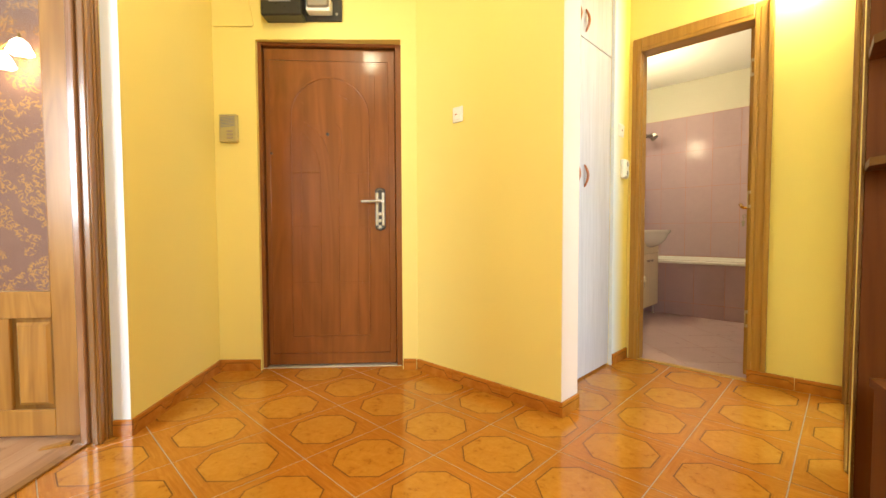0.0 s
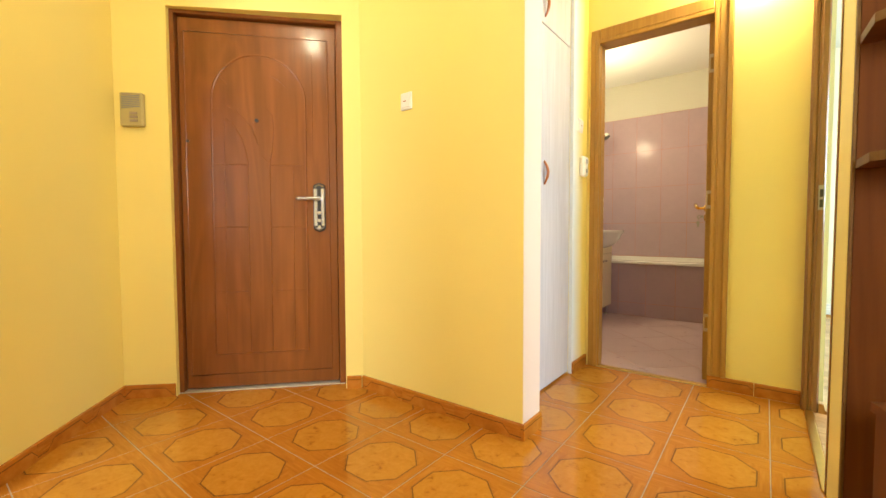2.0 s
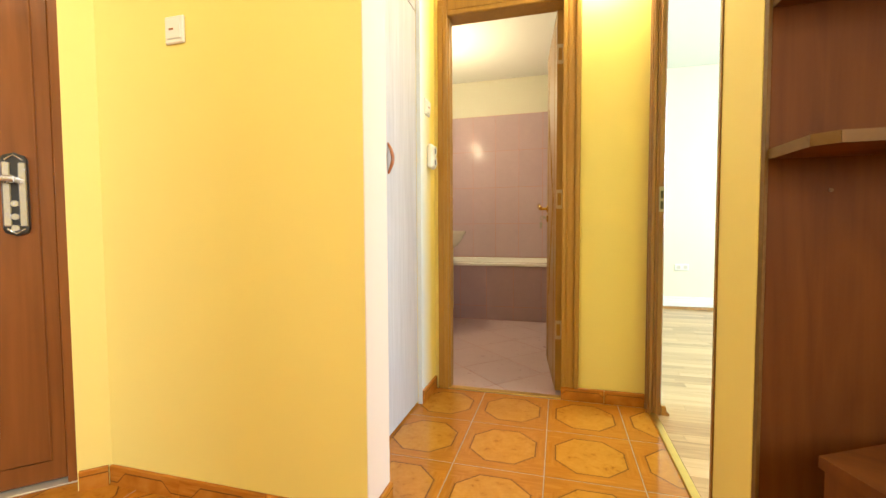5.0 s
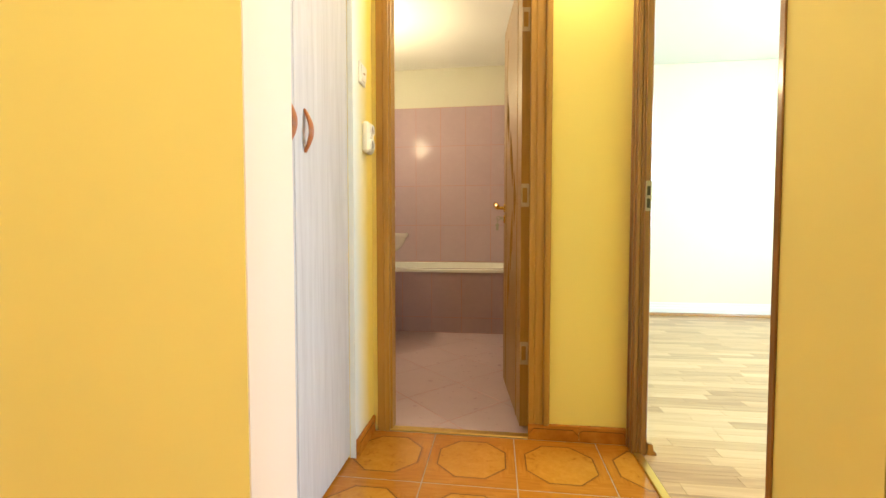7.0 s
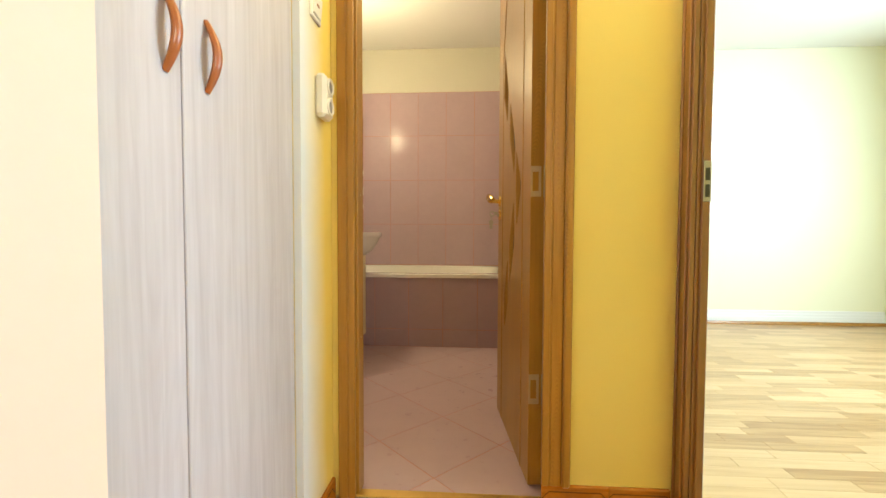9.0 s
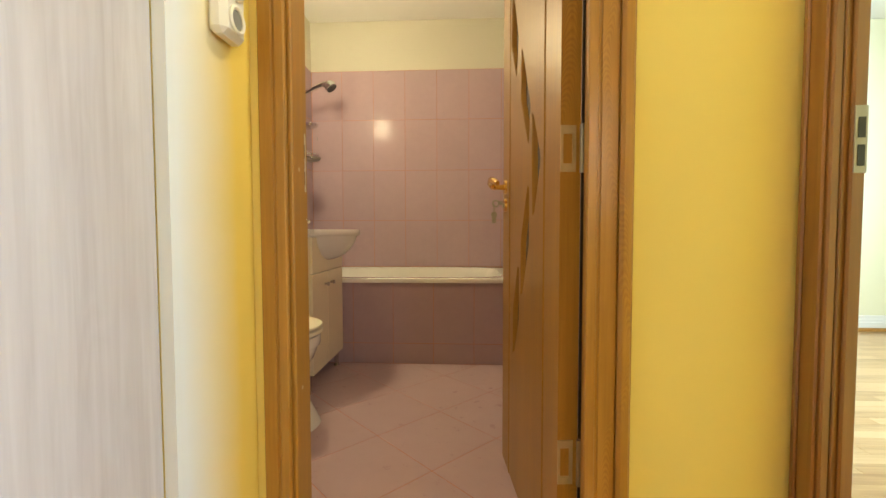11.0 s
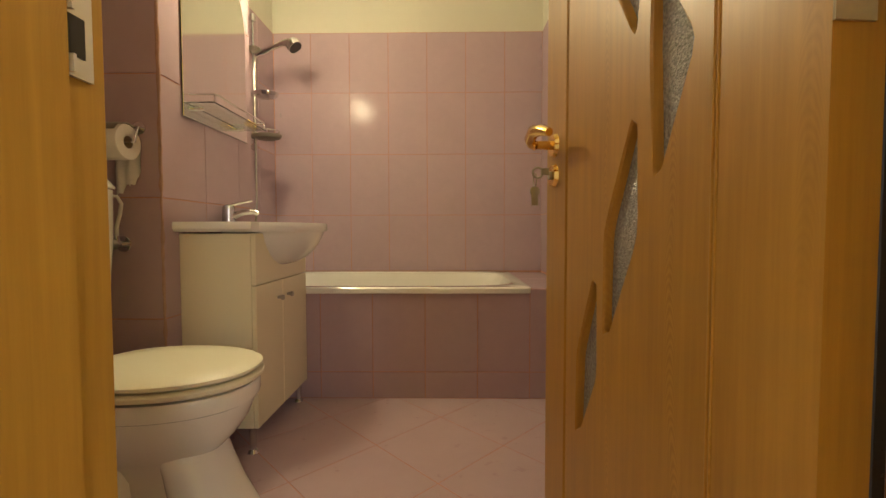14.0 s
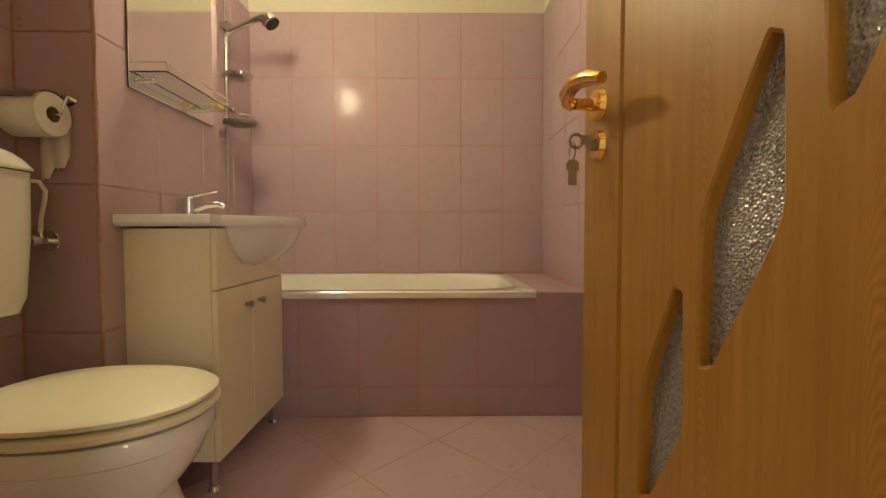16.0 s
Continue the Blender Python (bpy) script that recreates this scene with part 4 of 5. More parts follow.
def living_door():
    t = thing("living_room_door", SA @ pose(0.845, -0.185, 0, 0, 0, -92), "open varnished pine door with clear glass and carved lower panels", "door")
    # local x along the leaf from the hinge, y=0.. through the leaf
    W, TH = 0.80, 0.04
    part("stile", place((0.0, 0.10, 0.0, TH, 0.015, 2.0), bevel=0.003), "pine", t)
    part("stile", place((W - 0.10, W, 0.0, TH, 0.015, 2.0), bevel=0.003), "pine", t)
    for z0, z1 in ((0.015, 0.125), (0.505, 0.615), (1.88, 2.0)):
        part("rail", place((0.1005, W - 0.1005, 0.0005, TH - 0.0005, z0, z1), bevel=0.003), "pine", t)
    for x in (0.27, 0.47):
        part("muntin", place((x, x + 0.06, 0.001, TH - 0.001, 0.1255, 0.5045), bevel=0.003), "pine", t)
    for x0, x1 in ((0.1, 0.27), (0.33, 0.47), (0.53, 0.70)):
        bm = bmesh.new()
        a, b, c = 0.0005, 0.018, 0.03
        loft(bm, [[(x0 + i, y, 0.1255 + i), (x1 - i, y, 0.1255 + i), (x1 - i, y, 0.5045 - i), (x0 + i, y, 0.5045 - i)] for i, y in ((a, 0.026), (a, 0.014), (b, 0.014), (c, 0.005))])
        loft(bm, [[(x0 + i, y, 0.1255 + i), (x1 - i, y, 0.1255 + i), (x1 - i, y, 0.5045 - i), (x0 + i, y, 0.5045 - i)] for i, y in ((a, 0.026), (b, 0.026), (c, 0.035))])
        part("raised_panel", bm, "pine", t)
    g = part("glass_pane", place((0.098, W - 0.098, 0.017, 0.022, 0.612, 1.883)), "glass", t, "clear glass pane")
    g.visible_shadow = False
    for x in (0.1005, W - 0.1105):
        part("glazing_bead", place((x, x + 0.010, 0.006, 0.034, 0.616, 1.879), bevel=0.003), "pine", t)
    bm = bmesh.new()
    for z in (0.28, 1.72):
        cyl(bm, (-0.012, 0.045, z - 0.06), (-0.012, 0.045, z + 0.06), 0.008, None, 12)
    part("hinge", bm, "steel", t, "", True)


living_door()
t = thing("door_wedge", SA @ pose(0.93, -0.22, 0.0025, 0, 0, -70), "small pale wooden wedge under the open door", "door wedge")
bm = bmesh.new()
loft(bm, [[(x, y, z) for y, z in ((0, 0), (0.03, 0), (0.03, h), (0, h))] for x, h in ((-0.03, 0.016), (0.07, 0.003))])
part("wedge", bm, "pine", t)


def flower_lamp():
    # on the wallpapered wall of the living room
    t = thing("wall_lamp", SA @ pose(-0.349, -1.37, 2.0, 0, 0, 0), "brass wall lamp with two lit flower-shaped glass shades", "lamp")
    bm = bmesh.new()
    cyl(bm, (0, 0, 0.06), (0.02, 0, 0.06), 0.05, 0.04, 20)
    part("wall_plate", bm, "brass", t, "", True)
    for dy, dz in ((-0.055, -0.03), (0.058, 0.055)):
        bm = bmesh.new()
        tube(bm, [(0.02, 0, 0.06), (0.07, dy * 0.5, 0.10), (0.11, dy, 0.075 + dz), (0.11, dy, 0.04 + dz)], 0.006, 8)
        part("arm", bm, "brass", t, "", True)
        bm = bmesh.new()
        n = 24
        loft(bm, [[(0.11 + r * (1 + w * math.cos(6 * k * math.tau / n)) * math.cos(k * math.tau / n), dy + r * (1 + w * math.cos(6 * k * math.tau / n)) * math.sin(k * math.tau / n), dz + z) for k in range(n)] for r, z, w in ((0.018, 0.045, 0), (0.045, 0.02, 0.03), (0.058, -0.02, 0.06), (0.066, -0.05, 0.14), (0.060, -0.048, 0.14), (0.04, 0.012, 0.02))], True, True)
        part("shade", bm, "frosted", t, "lit flower-shaped glass shade", True)


flower_lamp()


def hall_sconce():
    t = thing("wall_sconce", pose(-0.10, 2.934, 2.34), "round frosted glass wall lamp above the bathroom wall", "lamp")
    bm = bmesh.new()
    cyl(bm, (0, 0, 0), (0, -0.018, 0), 0.06, 0.05, 24)
    part("wall_plate", bm, "brass", t, "", True)
    bm = bmesh.new()
    tube(bm, [(0, -0.018, 0), (0, -0.06, 0.0), (0, -0.08, -0.01)], 0.007, 8)
    part("arm", bm, "brass", t, "", True)
    bm = bmesh.new()
    n = 20
    loft(bm, [[(r * math.cos(k * math.tau / n), -0.085 + r * math.sin(k * math.tau / n), z) for k in range(n)] for r, z in ((0.02, -0.005), (0.045, -0.025), (0.055, -0.07), (0.05, -0.12), (0.047, -0.12), (0.05, -0.07), (0.03, -0.03))])
    part("shade", bm, "frosted", t, "lit frosted glass shade", True)


hall_sconce()


def ceiling_lamp():
    t = thing("ceiling_lamp", pose(-1.15, 0.6, 2.604), "round frosted glass ceiling lamp in the hall", "lamp")
    n = 32
    ring = lambda r, z: [(r * math.cos(k * math.tau / n), r * math.sin(k * math.tau / n), z) for k in range(n)]
    bm = bmesh.new()
    loft(bm, [ring(0.16, -0.001), ring(0.16, -0.012), ring(0.13, -0.022)])
    part("base", bm, "brass", t, "", True)
    bm = bmesh.new()
    loft(bm, [ring(0.14, -0.023), ring(0.135, -0.04), ring(0.10, -0.058), ring(0.04, -0.066)])
    part("shade", bm, "frosted", t, "lit frosted glass shade", True)


ceiling_lamp()


# ---------------------------------------------------------------- bathroom
def sup(a, b, p, n=48):
    """A superellipse as (x, y) points."""
    out = []
    for k in range(n):
        t = k * math.tau / n
        c, s = math.cos(t), math.sin(t)
        out.append((a * math.copysign(abs(c) ** (2 / p), c), b * math.copysign(abs(s) ** (2 / p), s)))
    return out


def bathtub():
    t = thing("bathtub", pose(-0.9905, 5.18, 0), "white enamel built-in bathtub behind a tiled apron", "bathtub")
    a, b = 0.8105, 0.434
    bm = bmesh.new()
    ring = lambda sa, sb, p, z, dx=0.0: [(x + dx, y, z) for x, y in sup(sa, sb, p, 64)]
    loft(bm, [ring(a, b, 40, 0.527), ring(a, b, 40, 0.551), ring(a - 0.006, b - 0.006, 40, 0.557), ring(a - 0.058, b - 0.062, 5, 0.557), ring(a - 0.068, b - 0.072, 5, 0.552), ring(a - 0.085, b - 0.085, 4.5, 0.50), ring(a - 0.13, b - 0.12, 4, 0.30), ring(a - 0.19, b - 0.17, 3.6, 0.18), ring(a - 0.30, b - 0.24, 3.2, 0.155)], False, True)
    part("tub", bm, "ceramic", t, smooth=True)
    bm = bmesh.new()
    cyl(bm, (-0.5, 0, 0.156), (-0.5, 0, 0.160), 0.03, None, 20)
    part("drain", bm, "chrome", t)


bathtub()


def vanity():
    t = thing("vanity_cabinet", pose(0, 0, 0), "white lacquered vanity cabinet on chrome legs under the basin", "cabinet")
    x0, x1, xf = -1.579, -1.315, -1.297
    part("body", place((x0, x1, 4.212, 4.745, 0.100, 0.826), bevel=0.002), "whiteboard", t)
    part("front_panel", place((x1 + 0.001, xf, 4.212, 4.745, 0.636, 0.826), bevel=0.002), "whiteboard", t)
    for y0, y1, ky in ((4.212, 4.4545, 4.405), (4.4595, 4.745, 4.505)):
        d = part("cabinet_door", place((x1 + 0.001, xf, y0, y1, 0.100, 0.631), bevel=0.002), "whiteboard", t)
        bm = bmesh.new()
        cyl(bm, (xf, ky, 0.562), (xf + 0.018, ky, 0.562), 0.006, 0.008, 14)
        cyl(bm, (xf + 0.018, ky, 0.562), (xf + 0.026, ky, 0.562), 0.012, 0.010, 16)
        part("knob", bm, "steel", d, "round metal knob", True)
    for x in (-1.33, -1.55):
        for y in (4.235, 4.715):
            bm = bmesh.new()
            cyl(bm, (x, y, 0.004), (x, y, 0.100), 0.011, 0.015, 14)
            cyl(bm, (x, y, 0.001), (x, y, 0.012), 0.021, 0.014, 16)
            part("leg", bm, "chrome", t, "chrome cabinet leg", True)


vanity()


def basin():
    t = thing("wash_basin", pose(0, 0, 0), "white ceramic wash basin with bowed front on the vanity", "basin")
    yc = 4.485
    outline = [(-1.579, 4.172), (-1.579, 4.798)]
    n = 40
    front = []
    for k in range(n + 1):
        u = k / n
        y = 4.798 - (4.798 - 4.172) * u
        w = max(0.0, 1 - ((y - yc - 0.02) / 0.26) ** 2)
        front.append((-1.292 + 0.165 * w ** 0.75, y))
    pts = outline + front
    cx, cy = -1.36, yc

    def ring(s, z):
        return [(cx + (x - cx) * s if x > -1.57 else x, cy + (y - cy) * s, z) for x, y in pts]

    inner = []
    for x, y in pts:
        d = Vector((x - cx, y - cy)).normalized()
        inner.append((cx + d.x * 0.15, cy + d.y * 0.20))
    bm = bmesh.new()
    loft(bm, [ring(0.965, 0.832), ring(1.0, 0.842), ring(1.0, 0.860), ring(0.985, 0.868), [(x, y, 0.866) for x, y in inner], [(cx + (x - cx) * 0.9, cy + (y - cy) * 0.9, 0.82) for x, y in inner], [(cx + (x - cx) * 0.4, cy + (y - cy) * 0.4, 0.745) for x, y in inner]])
    part("slab", bm, "ceramic", t, smooth=True)
    bm = bmesh.new()
    rings = []
    for k in range(13):
        a = radians(k / 12 * 86)
        s, z = math.cos(a) ** 0.9 * (1 - 0.06 * math.sin(2 * a)), 0.846 - 0.158 * math.sin(a)
        rings.append([(-1.345 + 0.205 * s * math.cos(q * math.tau / 48), 4.502 + 0.238 * s * math.sin(q * math.tau / 48), z) for q in range(48)])
    loft(bm, rings)
    part("bowl", bm, "ceramic", t, smooth=True)
    tap = thing("basin_tap", pose(-1.538, 4.49, 0.867), "chrome single-lever mixer tap on the basin", "tap")
    bm = bmesh.new()
    cyl(bm, (0, 0, 0), (0, 0, 0.008), 0.028, 0.025, 20)
    cyl(bm, (0, 0, 0.006), (0, 0, 0.066), 0.027, 0.025, 20)
    ball(bm, (0, 0, 0.066), 0.0255, 1, 1, 0.7)
    part("body", bm, "satin", tap, smooth=True)
    bm = bmesh.new()
    tube(bm, [(0.01, 0, 0.03), (0.06, 0.004, 0.048), (0.105, 0.007, 0.052), (0.122, 0.008, 0.044)], [0.015, 0.0125, 0.011, 0.011], 12)
    part("spout", bm, "chrome", tap, smooth=True)
    bm = bmesh.new()
    tube(bm, [(0.0, 0, 0.07), (0.02, 0.001, 0.083), (0.06, 0.003, 0.092), (0.10, 0.004, 0.1)], [0.008, 0.007, 0.005, 0.005], 8)
    part("lever", bm, "chrome", tap, smooth=True)


basin()


def mirror():
    t = thing("arched_mirror", pose(0, 0, 0), "frameless arched wall mirror with a dark edge", "mirror")
    y0, y1, z0, zs, zt = 4.246, 4.732, 1.262, 1.74, 2.05
    pts = [(y0, z0), (y1, z0), (y1, zs)]
    for k in range(1, 24):
        a = math.pi * k / 24
        pts.append(((y0 + y1) / 2 + (y1 - y0) / 2 * math.cos(a), zs + (zt - zs) * math.sin(a)))
    pts.append((y0, zs))
    bm = bmesh.new()
    loft(bm, [[(x, y, z) for y, z in pts] for x in (-1.5745, -1.5705)])
    part("backing", bm, "darkplastic", t, "dark mirror edge")
    bm = bmesh.new()
    cy, cz = (y0 + y1) / 2, 1.6
    loft(bm, [[(x, cy + (y - cy) * s, cz + (z - cz) * s) for y, z in pts] for x, s in ((-1.5704, 0.997), (-1.5690, 0.993))])
    part("mirror_glass", bm, "mirror", t, "silvered mirror glass")
    sh = thing("glass_shelf", pose(0, 0, 0), "small glass shelf with a chrome rail below the mirror", "shelf")
    part("shelf_plate", place((-1.566, -1.462, 4.262, 4.700, 1.312, 1.317), bevel=0.001), "greenglass", sh)
    bm = bmesh.new()
    tube(bm, [(-1.562, 4.265, 1.345), (-1.468, 4.265, 1.345), (-1.460, 4.28, 1.345), (-1.460, 4.68, 1.345), (-1.468, 4.697, 1.345), (-1.562, 4.697, 1.345)], 0.0035, 8)
    for y in (4.272, 4.69):
        cyl(bm, (-1.466, y, 1.316), (-1.466, y, 1.346), 0.003, None, 8)
    part("rail", bm, "chrome", sh, "chrome gallery rail", True)
    for y in (4.32, 4.64):
        bm = bmesh.new()
        cyl(bm, (-1.5685, y, 1.308), (-1.545, y, 1.308), 0.009, 0.007, 14)
        ball(bm, (-1.545, y, 1.308), 0.009)
        part("bracket", bm, "chrome", sh, "chrome shelf bracket", True)
    b = thing("hair_clip", pose(-1.50, 4.655, 1.318), "small amber and gold hair clip on the glass shelf", "hair clip")
    bm = bmesh.new()
    for i in range(6):
        tube(bm, [(-0.012 + 0.014 * math.cos(a * math.tau / 10), -0.03 + i * 0.011, 0.014 + 0.012 * math.sin(a * math.tau / 10)) for a in range(10)], 0.0022, 6, True)
    part("coil", bm, "brass", b, smooth=True)
    bm = bmesh.new()
    ball(bm, (-0.01, 0.035, 0.012), 0.011, 1, 1.3, 1)
    part("bead", bm, "redwood", b, "amber bead", True)


mirror()


def mirror_lamp():
    t = thing("mirror_lamp", pose(-1.568, 4.47, 1.86), "nickel wall lamp with a lit frosted tulip shade at the mirror", "lamp")
    bm = bmesh.new()
    cyl(bm, (0, 0, -0.01), (0.012, 0, -0.01), 0.035, 0.03, 20)
    part("wall_plate", bm, "satin", t, "", True)
    bm = bmesh.new()
    tube(bm, [(0.01, 0, -0.01), (0.04, 0, -0.03), (0.062, 0, -0.02), (0.066, 0, 0.0)], 0.006, 8)
    part("arm", bm, "satin", t, "", True)
    bm = bmesh.new()
    n = 24
    ring = lambda r, z: [(0.066 + r * math.cos(k * math.tau / n), r * math.sin(k * math.tau / n), z) for k in range(n)]
    loft(bm, [ring(0.010, -0.004), ring(0.016, 0.004), ring(0.022, 0.03), ring(0.034, 0.045), ring(0.030, 0.048)])
    part("cup", bm, "satin", t, "satin nickel cup", True)
    bm = bmesh.new()
    loft(bm, [ring(0.026, 0.046), ring(0.044, 0.075), ring(0.050, 0.115), ring(0.046, 0.16), ring(0.055, 0.195), ring(0.052, 0.195), ring(0.040, 0.155), ring(0.040, 0.11), ring(0.02, 0.06)])
    part("shade", bm, "frosted", t, "lit frosted glass tulip shade", True)


mirror_lamp()


def toilet():
    t = thing("toilet", pose(-1.80, 3.88, 0), "white ceramic toilet with closed cream lid and high cistern", "toilet")
    # local x out from the wall
    N = 40

    def egg(x0, x1, hw, z, p=2.3):
        cx, a = (x0 + x1) / 2, (x1 - x0) / 2
        out = []
        for k in range(N):
            q = k * math.tau / N
            c, s = math.cos(q), math.sin(q)
            taper = 1 - 0.10 * c
            out.append((cx + a * math.copysign(abs(c) ** (2 / p), c), hw * taper * math.copysign(abs(s) ** (2 / p), s), z))
        return out

    bm = bmesh.new()
    loft(bm, [egg(0.27, 0.56, 0.078, 0.001), egg(0.27, 0.55, 0.076, 0.06), egg(0.27, 0.53, 0.080, 0.14), egg(0.25, 0.525, 0.092, 0.18), egg(0.222, 0.545, 0.113, 0.21), egg(0.18, 0.585, 0.143, 0.25), egg(0.157, 0.616, 0.166, 0.295), egg(0.153, 0.632, 0.176, 0.335), egg(0.154, 0.636, 0.179, 0.349), egg(0.153, 0.645, 0.186, 0.354), egg(0.153, 0.648, 0.188, 0.362), egg(0.153, 0.648, 0.188, 0.394), egg(0.157, 0.644, 0.185, 0.399), egg(0.19, 0.60, 0.15, 0.400)])
    part("bowl", bm, "ceramic", t, smooth=True)
    for rings in ((egg(0.44, 0.645, 0.125, 0.0), egg(0.44, 0.638, 0.123, 0.015), egg(0.425, 0.598, 0.112, 0.09), egg(0.41, 0.562, 0.108, 0.17), egg(0.40, 0.545, 0.108, 0.215), egg(0.40, 0.53, 0.095, 0.245)),
                  (egg(0.22, 0.365, 0.118, 0.0), egg(0.22, 0.36, 0.116, 0.015), egg(0.235, 0.35, 0.105, 0.10), egg(0.23, 0.345, 0.103, 0.18), egg(0.235, 0.335, 0.095, 0.24))):
        bm = bmesh.new()
        loft(bm, list(rings))
        part("pedestal_column", bm, "ceramic", t, smooth=True)
    bm = bmesh.new()
    loft(bm, [egg(0.168, 0.644, 0.183, 0.4068), egg(0.159, 0.654, 0.192, 0.4085), egg(0.155, 0.659, 0.196, 0.4135), egg(0.155, 0.659, 0.196, 0.4225), egg(0.160, 0.653, 0.191, 0.427), egg(0.172, 0.638, 0.178, 0.4285)])
    part("seat", bm, "plasticseat", t, "cream plastic seat", True)
    bm = bmesh.new()
    loft(bm, [egg(0.176, 0.635, 0.176, 0.4322), egg(0.163, 0.649, 0.187, 0.4342), egg(0.158, 0.656, 0.193, 0.439), egg(0.158, 0.656, 0.193, 0.447), egg(0.168, 0.645, 0.183, 0.454), egg(0.22, 0.58, 0.12, 0.457)])
    part("lid", bm, "plasticseat", t, "closed cream plastic lid", True)
    for y in (-0.12, 0.12, 0.0):
        x = 0.60 if y == 0 else 0.50
        part("buffer", place((x, x + 0.02, y - 0.008, y + 0.008, 0.401, 0.4095), bevel=0.002), "plasticseat", t)
    for y in (-0.07, 0.07):
        bm = bmesh.new()
        cyl(bm, (0.165, y - 0.02, 0.420), (0.165, y + 0.02, 0.420), 0.012, None, 12)
        part("hinge", bm, "plasticseat", t, smooth=True)
    bm = bmesh.new()
    yc = -0.055
    rr = lambda x0, x1, hw, z, p=7: [((x0 + x1) / 2 + x, yc + y, z) for x, y in sup((x1 - x0) / 2, hw, p, 48)]
    loft(bm, [rr(0.02, 0.10, 0.13, 0.600), rr(0.006, 0.145, 0.165, 0.612), rr(0.004, 0.155, 0.178, 0.65), rr(0.004, 0.165, 0.184, 0.80), rr(0.004, 0.168, 0.186, 0.962)])
    part("cistern", bm, "ceramic", t, "white cistern on the wall", True)
    bm = bmesh.new()
    loft(bm, [rr(0.003, 0.172, 0.189, 0.9645), rr(0.003, 0.174, 0.191, 0.970), rr(0.003, 0.173, 0.190, 0.975, 6), rr(0.004, 0.170, 0.180, 0.990, 5), rr(0.006, 0.164, 0.160, 1.004, 4.5), rr(0.010, 0.155, 0.130, 1.015, 4), rr(0.016, 0.140, 0.090, 1.022, 3.5), rr(0.03, 0.11, 0.04, 1.025, 3)])
    part("cistern_lid", bm, "ceramic", t, "", True)
    bm = bmesh.new()
    cyl(bm, (0.085, yc, 0.36), (0.085, yc, 0.61), 0.022, None, 16)
    cyl(bm, (0.085, yc, 0.575), (0.085, yc, 0.61), 0.030, None, 16)
    tube(bm, [(0.085, yc, 0.37), (0.09, yc + 0.01, 0.34), (0.12, yc + 0.03, 0.325), (0.18, yc + 0.05, 0.32)], 0.022, 12)
    part("flush_pipe", bm, "plastic", t, "white flush pipe", True)
    bm = bmesh.new()
    pts = [(0.31, 0.0, 0.165), (0.22, 0.006, 0.16), (0.12, 0.018, 0.15), (0.005, 0.03, 0.14)]
    tube(bm, pts, 0.055, 20)
    for i in range(5):
        u = 0.2 + i * 0.15
        x, y, z = 0.26 - 0.24 * u, 0.003 + 0.027 * u, 0.162 - 0.022 * u
        cyl(bm, (x, y, z), (x - 0.014, y + 0.0015, z - 0.001), 0.061, None, 20)
    part("drain_connector", bm, "plastic", t, "white corrugated drain connector", True)
    h = thing("water_valve", pose(-1.713, 4.129, 0.79), "chrome angle valve with a white braided hose", "valve")
    bm = bmesh.new()
    cyl(bm, (0, 0, 0), (0, -0.008, 0), 0.032, 0.026, 20)
    cyl(bm, (0, -0.006, 0), (0, -0.045, 0), 0.011, None, 14)
    cyl(bm, (0, -0.034, 0), (0, -0.034, 0.028), 0.009, None, 12)
    part("valve_body", bm, "chrome", h, smooth=True)
    bm = bmesh.new()
    tube(bm, [(0, -0.045, 0), (-0.004, -0.062, 0)], [0.018, 0.015], 14)
    part("valve_knob", bm, "steel", h, smooth=True)
    bm = bmesh.new()
    tube(bm, [(0, -0.034, 0.026), (0.003, -0.036, 0.06), (0.022, -0.045, 0.10), (0.036, -0.055, 0.135), (0.03, -0.065, 0.158), (0.0, -0.09, 0.163), (-0.02, -0.105, 0.163)], 0.006, 8)
    part("hose", bm, "plastic", h, "thin white hose", True)


toilet()


